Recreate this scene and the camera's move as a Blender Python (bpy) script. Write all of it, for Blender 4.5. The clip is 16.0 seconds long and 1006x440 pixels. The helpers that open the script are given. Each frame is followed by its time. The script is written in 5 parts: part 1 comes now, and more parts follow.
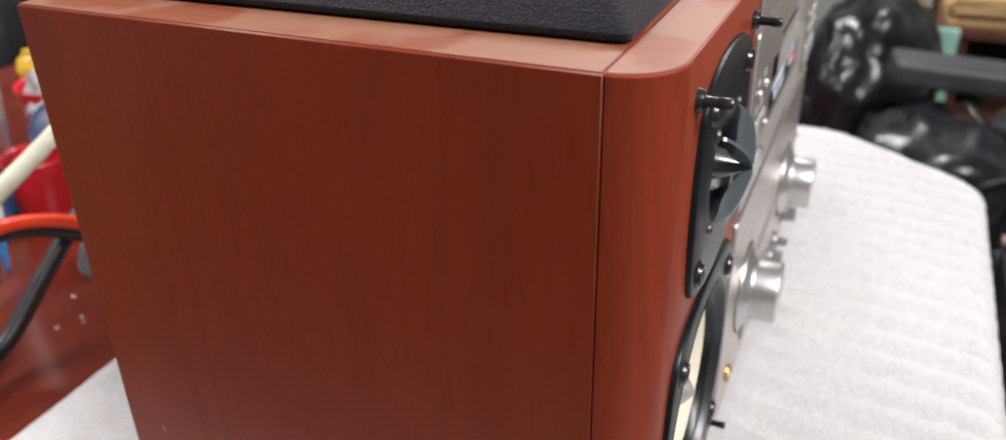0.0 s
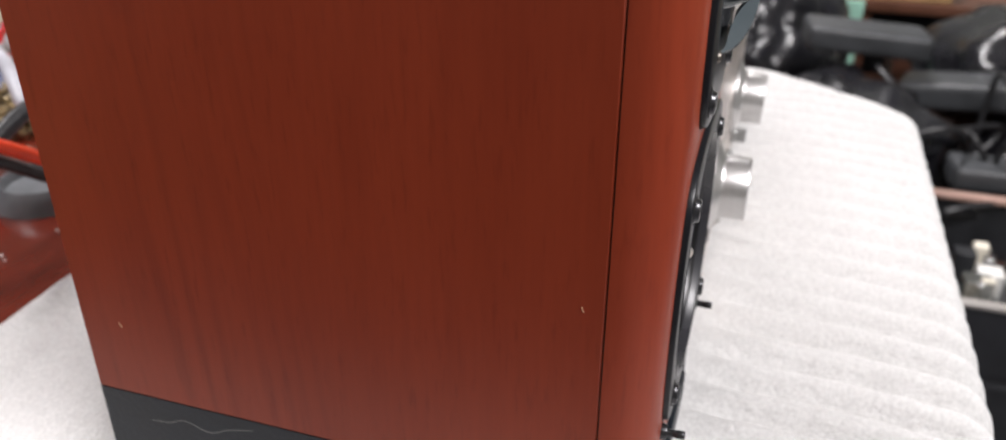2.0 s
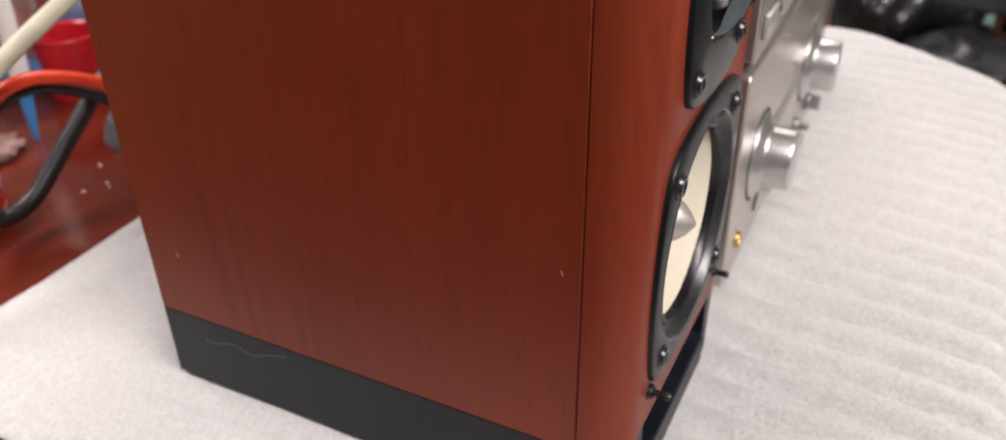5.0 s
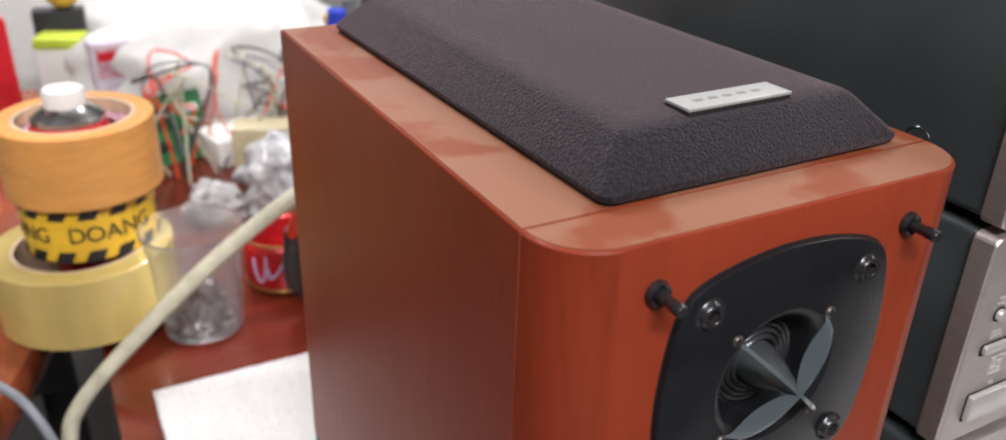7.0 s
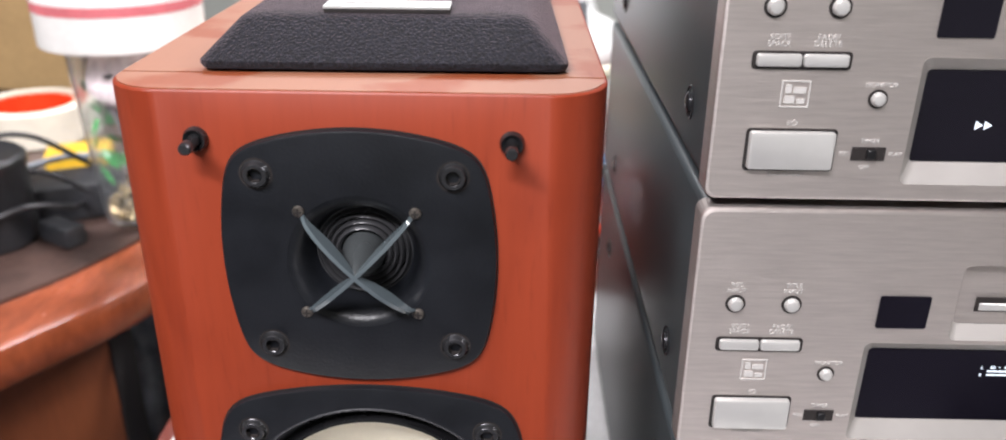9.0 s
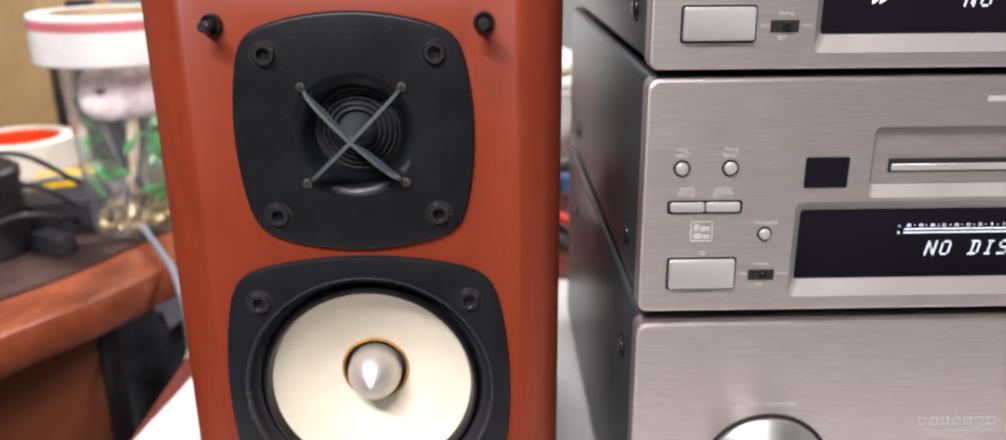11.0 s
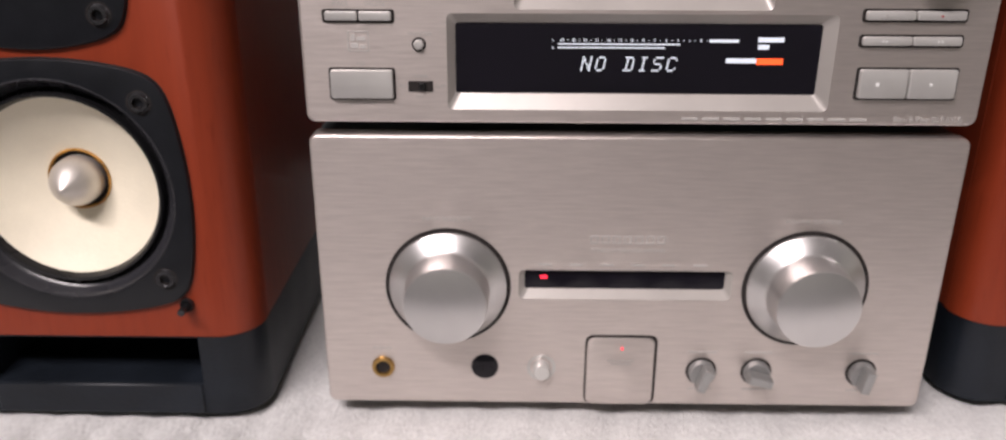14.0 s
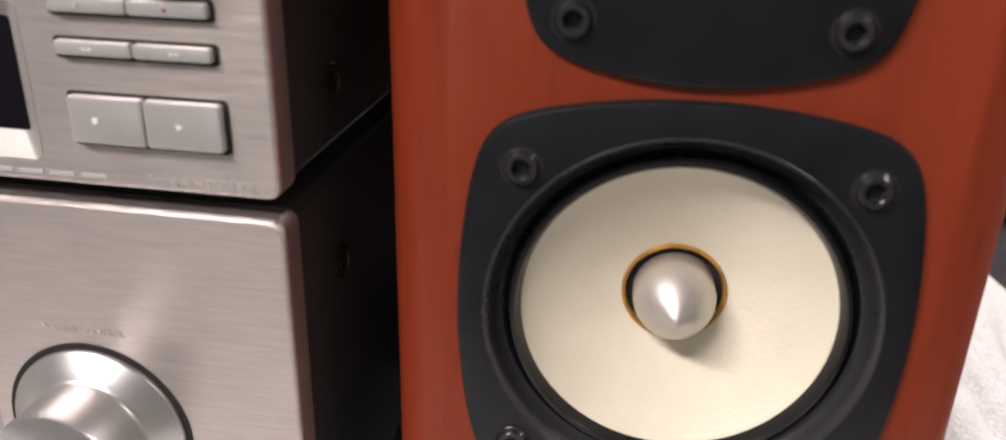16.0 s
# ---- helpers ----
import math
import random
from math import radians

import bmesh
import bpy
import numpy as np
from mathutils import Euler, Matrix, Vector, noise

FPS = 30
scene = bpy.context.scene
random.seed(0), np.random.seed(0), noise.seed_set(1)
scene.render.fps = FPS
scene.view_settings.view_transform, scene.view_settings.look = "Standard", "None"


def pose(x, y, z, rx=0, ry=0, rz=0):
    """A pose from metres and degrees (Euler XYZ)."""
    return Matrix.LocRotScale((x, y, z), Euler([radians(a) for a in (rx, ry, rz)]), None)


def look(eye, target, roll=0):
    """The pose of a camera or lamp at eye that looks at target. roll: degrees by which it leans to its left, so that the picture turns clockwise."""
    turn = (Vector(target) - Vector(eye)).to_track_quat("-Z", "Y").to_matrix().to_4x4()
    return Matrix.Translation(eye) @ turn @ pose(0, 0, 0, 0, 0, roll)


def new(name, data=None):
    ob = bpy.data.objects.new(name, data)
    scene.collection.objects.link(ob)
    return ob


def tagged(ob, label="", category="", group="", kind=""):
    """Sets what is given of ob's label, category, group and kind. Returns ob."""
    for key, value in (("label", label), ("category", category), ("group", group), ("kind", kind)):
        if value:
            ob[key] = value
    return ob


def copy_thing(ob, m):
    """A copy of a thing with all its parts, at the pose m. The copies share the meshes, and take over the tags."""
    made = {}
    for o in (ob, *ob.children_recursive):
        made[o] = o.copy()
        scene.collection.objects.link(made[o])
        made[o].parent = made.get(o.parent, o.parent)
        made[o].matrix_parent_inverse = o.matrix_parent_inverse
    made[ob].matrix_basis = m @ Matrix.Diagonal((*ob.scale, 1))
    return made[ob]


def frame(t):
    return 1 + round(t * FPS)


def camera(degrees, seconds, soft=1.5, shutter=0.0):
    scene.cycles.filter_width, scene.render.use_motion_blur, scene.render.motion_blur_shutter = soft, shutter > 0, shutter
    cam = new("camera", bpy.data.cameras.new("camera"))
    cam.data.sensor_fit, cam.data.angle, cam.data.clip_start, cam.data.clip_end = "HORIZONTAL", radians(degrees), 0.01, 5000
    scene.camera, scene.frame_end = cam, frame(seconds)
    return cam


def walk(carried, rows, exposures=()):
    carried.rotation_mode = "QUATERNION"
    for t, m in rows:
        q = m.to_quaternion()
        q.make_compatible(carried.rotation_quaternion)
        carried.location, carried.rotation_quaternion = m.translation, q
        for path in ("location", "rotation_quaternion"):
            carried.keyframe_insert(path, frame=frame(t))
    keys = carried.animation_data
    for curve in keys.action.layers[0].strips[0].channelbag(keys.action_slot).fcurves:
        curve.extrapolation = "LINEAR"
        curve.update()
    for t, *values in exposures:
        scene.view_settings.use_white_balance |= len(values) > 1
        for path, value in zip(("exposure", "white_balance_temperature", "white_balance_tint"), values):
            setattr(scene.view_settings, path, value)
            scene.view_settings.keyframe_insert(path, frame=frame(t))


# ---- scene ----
cam = camera(60.1, 16.0, soft=1.8)
cam.data.dof.use_dof, cam.data.dof.focus_distance, cam.data.dof.aperture_fstop = True, 0.28, 11.0
PATH = [
    (0, (-0.287, -0.047, 0.34), (1.32, 0.686, -0.597), -1.2),
    (0.5, (-0.314, -0.027, 0.336), (1.36, 0.601, -0.559), -0.6),
    (1, (-0.306, -0.001, 0.343), (1.374, 0.625, -0.543), 0.3),
    (1.5, (-0.306, -0.004, 0.343), (1.385, 0.585, -0.547), -0.1),
    (2, (-0.307, -0.021, 0.283), (1.372, 0.524, -0.657), 0.2),
    (2.5, (-0.315, -0.019, 0.253), (1.341, 0.458, -0.763), 1.6),
    (3, (-0.328, -0.02, 0.244), (1.309, 0.43, -0.813), 0.9),
    (3.2, (-0.327, -0.021, 0.248), (1.307, 0.429, -0.814), 0.4),
    (5.3, (-0.292, -0.091, 0.306), (1.162, 0.808, -0.731), -0.8),
    (5.5, (-0.272, -0.109, 0.31), (1.132, 0.884, -0.711), -0.7),
    (6, (-0.224, -0.141, 0.333), (1.048, 1.093, -0.593), -1.4),
    (6.5, (-0.206, -0.157, 0.355), (0.87, 1.281, -0.527), -1.0),
    (7, (-0.172, -0.146, 0.363), (0.698, 1.425, -0.518), 1.7),
    (7.5, (-0.103, -0.13, 0.35), (0.502, 1.539, -0.571), 3.7),
    (8, (-0.03, -0.137, 0.337), (0.272, 1.58, -0.644), 2.0),
    (8.5, (0.038, -0.186, 0.33), (-0.074, 1.598, -0.569), 3.4),
    (9, (0.047, -0.242, 0.334), (0.025, 1.587, -0.475), 0.7),
    (9.2, (0.045, -0.279, 0.341), (0.084, 1.57, -0.422), 0.7),
    (11.3, (0.047, -0.305, 0.28), (0.082, 1.588, -0.365), -0.4),
    (11.5, (0.047, -0.299, 0.282), (0.083, 1.551, -0.477), 0.3),
    (12, (0.055, -0.315, 0.245), (0.096, 1.54, -0.503), 1.3),
    (12.5, (0.057, -0.323, 0.234), (0.097, 1.535, -0.504), 1.3),
    (13, (0.063, -0.328, 0.232), (0.126, 1.527, -0.514), 1.6),
    (13.5, (0.123, -0.331, 0.232), (0.192, 1.517, -0.528), 1.3),
    (14, (0.19, -0.341, 0.234), (0.166, 1.517, -0.505), 0.2),
    (14.5, (0.282, -0.337, 0.237), (0.296, 1.518, -0.511), 0.5),
    (15, (0.388, -0.331, 0.230), (0.347, 1.544, -0.466), 0.5),
    (15.5, (0.433, -0.261, 0.220), (0.426, 1.617, -0.468), 1.1),
    (16, (0.461, -0.176, 0.218), (0.159, 1.637, -0.570), 1.3),
]
# seconds, stops, kelvin, tint
STOPS = [(0, -0.02, 6250, 14), (1, 0.14, 6250, 15), (2, 0.10, 6300, 15), (2.5, -0.13, 6300, 14), (3, -0.38, 6250, 13), (5.5, -0.18, 6650, 20), (6, -0.16, 6650, 21), (7, -0.10, 6300, 15),
         (7.5, -0.17, 6200, 13), (8, 0.00, 5950, 11), (8.5, 0.45, 6050, 15), (9, 0.57, 6150, 16), (11.5, 0.24, 6300, 18), (12.5, 0.07, 6350, 19), (13.5, -0.02, 6500, 22),
         (14.5, -0.12, 6650, 22), (15.5, 0.00, 6700, 24), (16, 0.08, 6650, 19)]
walk(cam, [(t, look(eye, target, roll)) for t, eye, target, roll in PATH], STOPS)

# ---- room light ----
world = bpy.data.worlds.new("room_air")
scene.world = world
world.use_nodes = True
world.node_tree.nodes["Background"].inputs[0].default_value = (0.80, 0.90, 1.0, 1)
world.node_tree.nodes["Background"].inputs[1].default_value = 0.5


def area_lamp(name, eye, target, sx, sy, watts, colour):
    data = bpy.data.lights.new(name, "AREA")
    data.shape, data.size, data.size_y, data.energy, data.color = "RECTANGLE", sx, sy, watts, colour
    ob = new(name, data)
    ob.matrix_world = look(eye, target)
    return ob


area_lamp("tube_light_front", (-0.46, -1.22, 1.66), (0.05, -0.1, 0), 1.25, 0.16, 60, (1.0, 0.97, 0.93))
# Added fill lamp with no known source; brightens the clutter at the back.
area_lamp("back_fill_light", (-0.10, 1.45, 1.66), (0.0, 1.2, 0), 1.25, 0.16, 40, (1.0, 0.97, 0.93))
# Added fill lamp, unseen; lifts the chair and the heap on the right.
area_lamp("side_fill_light", (1.75, 0.3, 1.66), (1.6, 0.4, 0), 0.16, 1.25, 50, (1.0, 0.97, 0.93))


# ---- materials ----
def mat(name, base, rough=0.5, metal=0.0, vary=0.15, scale=30.0, stretch=(1, 1, 1), bump=0.1, bump_scale=200.0, dark=None, coat=0.0,
        transmission=0.0, alpha=1.0, emit=0.0, rough_vary=0.1, spec=0.5):
    """Principled surface with a broad stain layer, a fine grain and a bump, in object space metres."""
    m = bpy.data.materials.new(name)
    m.use_nodes = True
    nt = m.node_tree
    b = nt.nodes["Principled BSDF"]
    L = nt.links.new
    co = nt.nodes.new("ShaderNodeTexCoord")
    mp = nt.nodes.new("ShaderNodeMapping")
    mp.inputs["Scale"].default_value = stretch
    L(co.outputs["Object"], mp.inputs[0])
    n1 = nt.nodes.new("ShaderNodeTexNoise")
    n1.inputs["Scale"].default_value, n1.inputs["Detail"].default_value = scale, 5
    n2 = nt.nodes.new("ShaderNodeTexNoise")
    n2.inputs["Scale"].default_value, n2.inputs["Detail"].default_value = bump_scale, 3
    L(mp.outputs[0], n1.inputs[0]), L(mp.outputs[0], n2.inputs[0])
    ramp = nt.nodes.new("ShaderNodeValToRGB")
    d = dark or tuple(c * (1 - 2 * vary) for c in base)
    ramp.color_ramp.elements[0].position, ramp.color_ramp.elements[0].color = 0.3, (*d, 1)
    ramp.color_ramp.elements[1].position, ramp.color_ramp.elements[1].color = 0.7, (*[min(1, c * (1 + vary * 0.6)) for c in base], 1)
    mix = nt.nodes.new("ShaderNodeMath")
    mix.operation = "MULTIPLY_ADD"
    mix.inputs[1].default_value = 0.35
    L(n2.outputs[0], mix.inputs[0])
    sub = nt.nodes.new("ShaderNodeMath")
    sub.operation = "MULTIPLY_ADD"
    sub.inputs[1].default_value, sub.inputs[2].default_value = 1.0, -0.175
    L(n1.outputs[0], sub.inputs[0])
    L(sub.outputs[0], mix.inputs[2])
    L(mix.outputs[0], ramp.inputs[0])
    L(ramp.outputs[0], b.inputs["Base Color"])
    rr = nt.nodes.new("ShaderNodeMapRange")
    rr.inputs["To Min"].default_value, rr.inputs["To Max"].default_value = max(0.02, rough - rough_vary), min(1, rough + rough_vary)
    L(n1.outputs[0], rr.inputs[0])
    L(rr.outputs[0], b.inputs["Roughness"])
    b.inputs["Metallic"].default_value = metal
    b.inputs["Specular IOR Level"].default_value = spec
    b.inputs["Coat Weight"].default_value = coat
    b.inputs["Coat Roughness"].default_value = 0.2
    b.inputs["Transmission Weight"].default_value = transmission
    b.inputs["Alpha"].default_value = alpha
    if emit:
        b.inputs["Emission Color"].default_value, b.inputs["Emission Strength"].default_value = (*base, 1), emit
    if bump:
        bp = nt.nodes.new("ShaderNodeBump")
        bp.inputs["Strength"].default_value, bp.inputs["Distance"].default_value = bump, 0.001
        L(n2.outputs[0], bp.inputs["Height"])
        L(bp.outputs[0], b.inputs["Normal"])
    return m


def veneer(name, base, dark, along, rough, dust=0.0, spec=0.26):
    """Cherry veneer: flowing growth lines, fine fibres and broad tone along one axis, with an optional film of dust."""
    m = bpy.data.materials.new(name)
    m.use_nodes = True
    nt = m.node_tree
    b, L = nt.nodes["Principled BSDF"], nt.links.new
    co = nt.nodes.new("ShaderNodeTexCoord")

    def noise_at(scale, cross, length, detail, distort=0.0):
        mp = nt.nodes.new("ShaderNodeMapping")
        mp.inputs["Scale"].default_value = tuple(length if k == along else cross for k in range(3))
        n = nt.nodes.new("ShaderNodeTexNoise")
        n.inputs["Scale"].default_value, n.inputs["Detail"].default_value, n.inputs["Distortion"].default_value = scale, detail, distort
        L(co.outputs["Object"], mp.inputs[0]), L(mp.outputs[0], n.inputs[0])
        return n.outputs[0]

    def op(kind, a, c):
        n = nt.nodes.new("ShaderNodeMath")
        n.operation = kind
        n.inputs[2].default_value = 0.5
        for k, v in enumerate((a, c)):
            if isinstance(v, float):
                n.inputs[k].default_value = v
            else:
                L(v, n.inputs[k])
        return n.outputs[0]

    wave = op("SINE", op("MULTIPLY", noise_at(5.0, 2.0, 0.22, 1, 0.15), 150.0), 0.0)
    lines = op("POWER", op("MULTIPLY_ADD", wave, 0.5), 3.0)
    patch = op("MAXIMUM", op("SUBTRACT", noise_at(4.0, 3.5, 1.6, 2), 0.42), 0.0)
    fibre = noise_at(6.0, 60.0, 4.5, 4)
    tone = noise_at(4.0, 3.0, 0.9, 2)
    v = op("SUBTRACT", op("ADD", op("MULTIPLY", fibre, 0.15), op("MULTIPLY", tone, 0.40)), op("MULTIPLY", op("MULTIPLY", lines, patch), 0.40))
    fleck = op("MULTIPLY", op("MAXIMUM", op("SUBTRACT", noise_at(9.0, 55.0, 7.0, 2), 0.58), 0.0), 0.62)
    knot = op("MULTIPLY", op("MAXIMUM", op("SUBTRACT", noise_at(14.0, 1.6, 0.8, 1), 0.66), 0.0), 1.1)
    v = op("SUBTRACT", v, op("ADD", fleck, knot))
    ramp = nt.nodes.new("ShaderNodeValToRGB")
    ramp.color_ramp.elements[0].position, ramp.color_ramp.elements[0].color = 0.13, (*dark, 1)
    ramp.color_ramp.elements[1].position, ramp.color_ramp.elements[1].color = 0.40, (*base, 1)
    L(v, ramp.inputs[0])
    out = ramp.outputs[0]
    if dust:
        film = nt.nodes.new("ShaderNodeTexNoise")
        film.inputs["Scale"].default_value, film.inputs["Detail"].default_value = 22, 4
        L(co.outputs["Object"], film.inputs[0])
        lim = nt.nodes.new("ShaderNodeMapRange")
        lim.inputs["From Min"].default_value, lim.inputs["From Max"].default_value, lim.inputs["To Max"].default_value = 0.44, 0.50, dust
        L(film.outputs[0], lim.inputs[0])
        mx = nt.nodes.new("ShaderNodeMix")
        mx.data_type = "RGBA"
        L(lim.outputs[0], mx.inputs[0]), L(out, mx.inputs[6])
        mx.inputs[7].default_value = (0.295, 0.170, 0.110, 1)
        out = mx.outputs[2]
    L(out, b.inputs["Base Color"])
    b.inputs["Roughness"].default_value, b.inputs["Coat Weight"].default_value, b.inputs["Coat Roughness"].default_value = rough, 0.0, 0.25
    b.inputs["Specular IOR Level"].default_value = spec
    bp = nt.nodes.new("ShaderNodeBump")
    bp.inputs["Strength"].default_value, bp.inputs["Distance"].default_value = 0.10, 0.0006
    L(fibre, bp.inputs["Height"]), L(bp.outputs[0], b.inputs["Normal"])
    return m


VENEER = veneer("cherry_veneer", (0.254, 0.0378, 0.0128), (0.172, 0.0222, 0.0068), 2, 0.42, 0.0, 0.30)
VENEER_TOP = veneer("cherry_veneer_top", (0.225, 0.060, 0.022), (0.170, 0.038, 0.013), 1, 0.46, 0.46, 0.40)
GAP = mat("dark_gap", (0.012, 0.008, 0.007), 0.8, bump=0)
PLINTH = mat("black_plinth_paint", (0.009, 0.012, 0.017), 0.42, spec=0.30, vary=0.2, scale=40, bump=0.15, bump_scale=500)
PLATE = mat("black_driver_plate", (0.0085, 0.0095, 0.012), 0.34, spec=0.30, vary=0.15, scale=60, bump=0.12, bump_scale=900)
RUBBER = mat("black_rubber", (0.008, 0.008, 0.009), 0.28, spec=0.4, vary=0.2, bump=0.05)
BASKET = mat("satin_black_basket", (0.026, 0.026, 0.030), 0.27, vary=0.1, bump=0.03, bump_scale=900)
CONE = mat("cream_cone", (0.76, 0.70, 0.56), 0.55, vary=0.03, scale=60, bump=0.15, bump_scale=700)
PLUG = mat("silver_plug", (0.62, 0.58, 0.54), 0.42, metal=0.75, vary=0.04, bump=0.03, bump_scale=900)
GLUE = mat("amber_glue_ring", (0.45, 0.22, 0.04), 0.35, vary=0.25, scale=150)
VANE = mat("smoked_grey_vane", (0.085, 0.105, 0.115), 0.10, spec=0.8, vary=0.05, bump=0)
BULLET = mat("gloss_black_bullet", (0.15, 0.165, 0.17), 0.24, metal=0.7, vary=0.1, bump=0)
SCREW = mat("black_screw", (0.060, 0.060, 0.064), 0.26, metal=0.75, vary=0.1, bump=0.05)
RING = mat("dark_ribbed_diaphragm", (0.045, 0.045, 0.048), 0.26, metal=0.3, vary=0.1, bump=0)
BRASS_SCREW = mat("dull_bronze_screw", (0.17, 0.15, 0.13), 0.40, metal=0.8, vary=0.2, scale=400)
CLOTH = mat("black_grille_cloth", (0.0125, 0.0130, 0.0185), 0.85, spec=0.3, vary=0.45, scale=900, bump=1.0, bump_scale=1300)
CLOTH.node_tree.nodes["Principled BSDF"].inputs["Sheen Weight"].default_value = 0.20
CLOTH.node_tree.nodes["Principled BSDF"].inputs["Sheen Roughness"].default_value = 0.35
CLOTH.node_tree.nodes["Principled BSDF"].inputs["Sheen Tint"].default_value = (1.0, 0.70, 0.74, 1)
BADGE = mat("satin_badge", (0.60, 0.615, 0.60), 0.36, metal=0.5, vary=0.05, bump=0.05)
MARK = mat("grey_mark", (0.22, 0.21, 0.20), 0.5, vary=0.05, bump=0)
ALU = mat("brushed_aluminium", (0.635, 0.572, 0.540), 0.36, metal=0.84, vary=0.055, scale=95, stretch=(0.6, 1, 9), bump=0.18, bump_scale=300, rough_vary=0.06)
alu = ALU.node_tree
upright = alu.nodes.new("ShaderNodeCombineXYZ")
upright.inputs[2].default_value = 1.0
alu.links.new(upright.outputs[0], alu.nodes["Principled BSDF"].inputs["Tangent"])
alu.nodes["Principled BSDF"].inputs["Anisotropic"].default_value = 0.65
ALU_SPUN = mat("turned_aluminium", (0.60, 0.59, 0.585), 0.34, metal=0.92, vary=0.02, scale=60, stretch=(1, 8, 1), bump=0.0, rough_vary=0.03)
ALU_PALE = mat("pale_satin_lip", (0.40, 0.375, 0.352), 0.42, metal=0.4, vary=0.03, bump=0.05)
BUTTON = mat("satin_grey_button", (0.56, 0.55, 0.53), 0.34, metal=0.45, vary=0.04, bump=0.04)
KNOB_GREY = mat("dark_satin_knob", (0.33, 0.33, 0.325), 0.34, metal=0.6, vary=0.05, bump=0.03)
CASE = mat("black_steel_case", (0.046, 0.056, 0.060), 0.36, spec=0.5, vary=0.12, scale=25, bump=0.06, bump_scale=1600, rough_vary=0.02)
GLASS_BLACK = mat("dark_display_glass", (0.006, 0.005, 0.009), 0.07, spec=0.28, vary=0.1, bump=0)
KEY_MARK = mat("white_key_print", (0.80, 0.80, 0.78), 0.6, vary=0.02, bump=0)
PRINT = mat("pale_print", (0.46, 0.44, 0.42), 0.6, vary=0.02, bump=0)
LIT = mat("lit_white_segment", (0.70, 0.78, 0.85), 0.5, vary=0.01, bump=0, emit=0.35)
LIT_RED = mat("lit_red_segment", (1.0, 0.10, 0.02), 0.5, vary=0.01, bump=0, emit=1.2)
LED = mat("red_led", (1.0, 0.03, 0.06), 0.4, vary=0.01, bump=0, emit=1.2)
GOLD = mat("gold_jack", (0.52, 0.32, 0.11), 0.36, metal=1.0, vary=0.1, bump=0)
TABLE = mat("red_lacquered_wood", (0.135, 0.019, 0.009), 0.17, vary=0.14, scale=5, stretch=(1, 6, 1), bump=0.06, bump_scale=60, coat=0.25)
DESK = mat("orange_brown_desk_wood", (0.30, 0.072, 0.027), 0.26, vary=0.26, scale=6, stretch=(3, 1, 1), bump=0.06, bump_scale=70, coat=0.3)
PANEL = mat("dark_desk_panel", (0.205, 0.058, 0.020), 0.45, vary=0.12, scale=5, stretch=(4, 4, 0.6), bump=0.08, bump_scale=70)
MAT = mat("worn_dark_mat", (0.07, 0.042, 0.034), 0.35, vary=0.42, scale=14, bump=0.2, bump_scale=150)
WALL = mat("pale_wall", (0.38, 0.395, 0.36), 0.9, vary=0.04, scale=2, bump=0.1, bump_scale=60)
CEIL = mat("white_ceiling", (0.58, 0.58, 0.56), 0.9, vary=0.02, scale=2, bump=0.05, bump_scale=50)
FLOOR = mat("dark_floor_tile", (0.13, 0.125, 0.15), 0.4, vary=0.3, scale=6, bump=0.15, bump_scale=80)


def foam_material():
    """Crinkled foam: small wrinkles two or three millimetres long, a finer cell grain and faint speckles."""
    m = mat("white_foam_sheet", (0.68, 0.675, 0.665), 0.75, vary=0.085, scale=520, bump=0.0)
    nt = m.node_tree
    b, L = nt.nodes["Principled BSDF"], nt.links.new
    co = nt.nodes.new("ShaderNodeTexCoord")
    mp = nt.nodes.new("ShaderNodeMapping")
    mp.inputs["Scale"].default_value = (1.5, 0.8, 1.0)
    L(co.outputs["Object"], mp.inputs[0])
    wrinkle = nt.nodes.new("ShaderNodeTexNoise")
    wrinkle.inputs["Scale"].default_value, wrinkle.inputs["Detail"].default_value, wrinkle.inputs["Roughness"].default_value = 420, 5, 0.68
    swell = nt.nodes.new("ShaderNodeTexNoise")
    swell.inputs["Scale"].default_value, swell.inputs["Detail"].default_value = 90, 2
    L(mp.outputs[0], wrinkle.inputs[0]), L(mp.outputs[0], swell.inputs[0])
    add = nt.nodes.new("ShaderNodeMath")
    add.operation = "MULTIPLY_ADD"
    add.inputs[1].default_value = 1.0
    L(swell.outputs[0], add.inputs[0]), L(wrinkle.outputs[0], add.inputs[2])
    bp = nt.nodes.new("ShaderNodeBump")
    bp.inputs["Strength"].default_value, bp.inputs["Distance"].default_value = 1.0, 0.0015
    L(add.outputs[0], bp.inputs["Height"]), L(bp.outputs[0], b.inputs["Normal"])
    b.inputs["Sheen Weight"].default_value = 0.2
    return m


FOAM = foam_material()


# ---- mesh helpers ----
def thing(name, at, label, category, group="", rz=0.0, kind=""):
    ob = new(name)
    ob.empty_display_size = 0.02
    ob.matrix_basis = pose(*at, 0, 0, rz)
    return tagged(ob, label, category, group, kind)


def finish(bm, name, material, smooth=True, angle=40.0):
    bmesh.ops.recalc_face_normals(bm, faces=bm.faces)
    me = bpy.data.meshes.new(name)
    bm.to_mesh(me)
    bm.free()
    me.materials.append(material)
    if smooth:
        me.polygons.foreach_set("use_smooth", [True] * len(me.polygons))
        me.set_sharp_from_angle(angle=radians(angle))
    return me


def part(name, bm, material, parent=None, label="", smooth=True, angle=40.0):
    ob = new(name, finish(bm, name, material, smooth, angle))
    if parent:
        ob.parent = parent
    if label:
        ob["label"] = label
    return ob


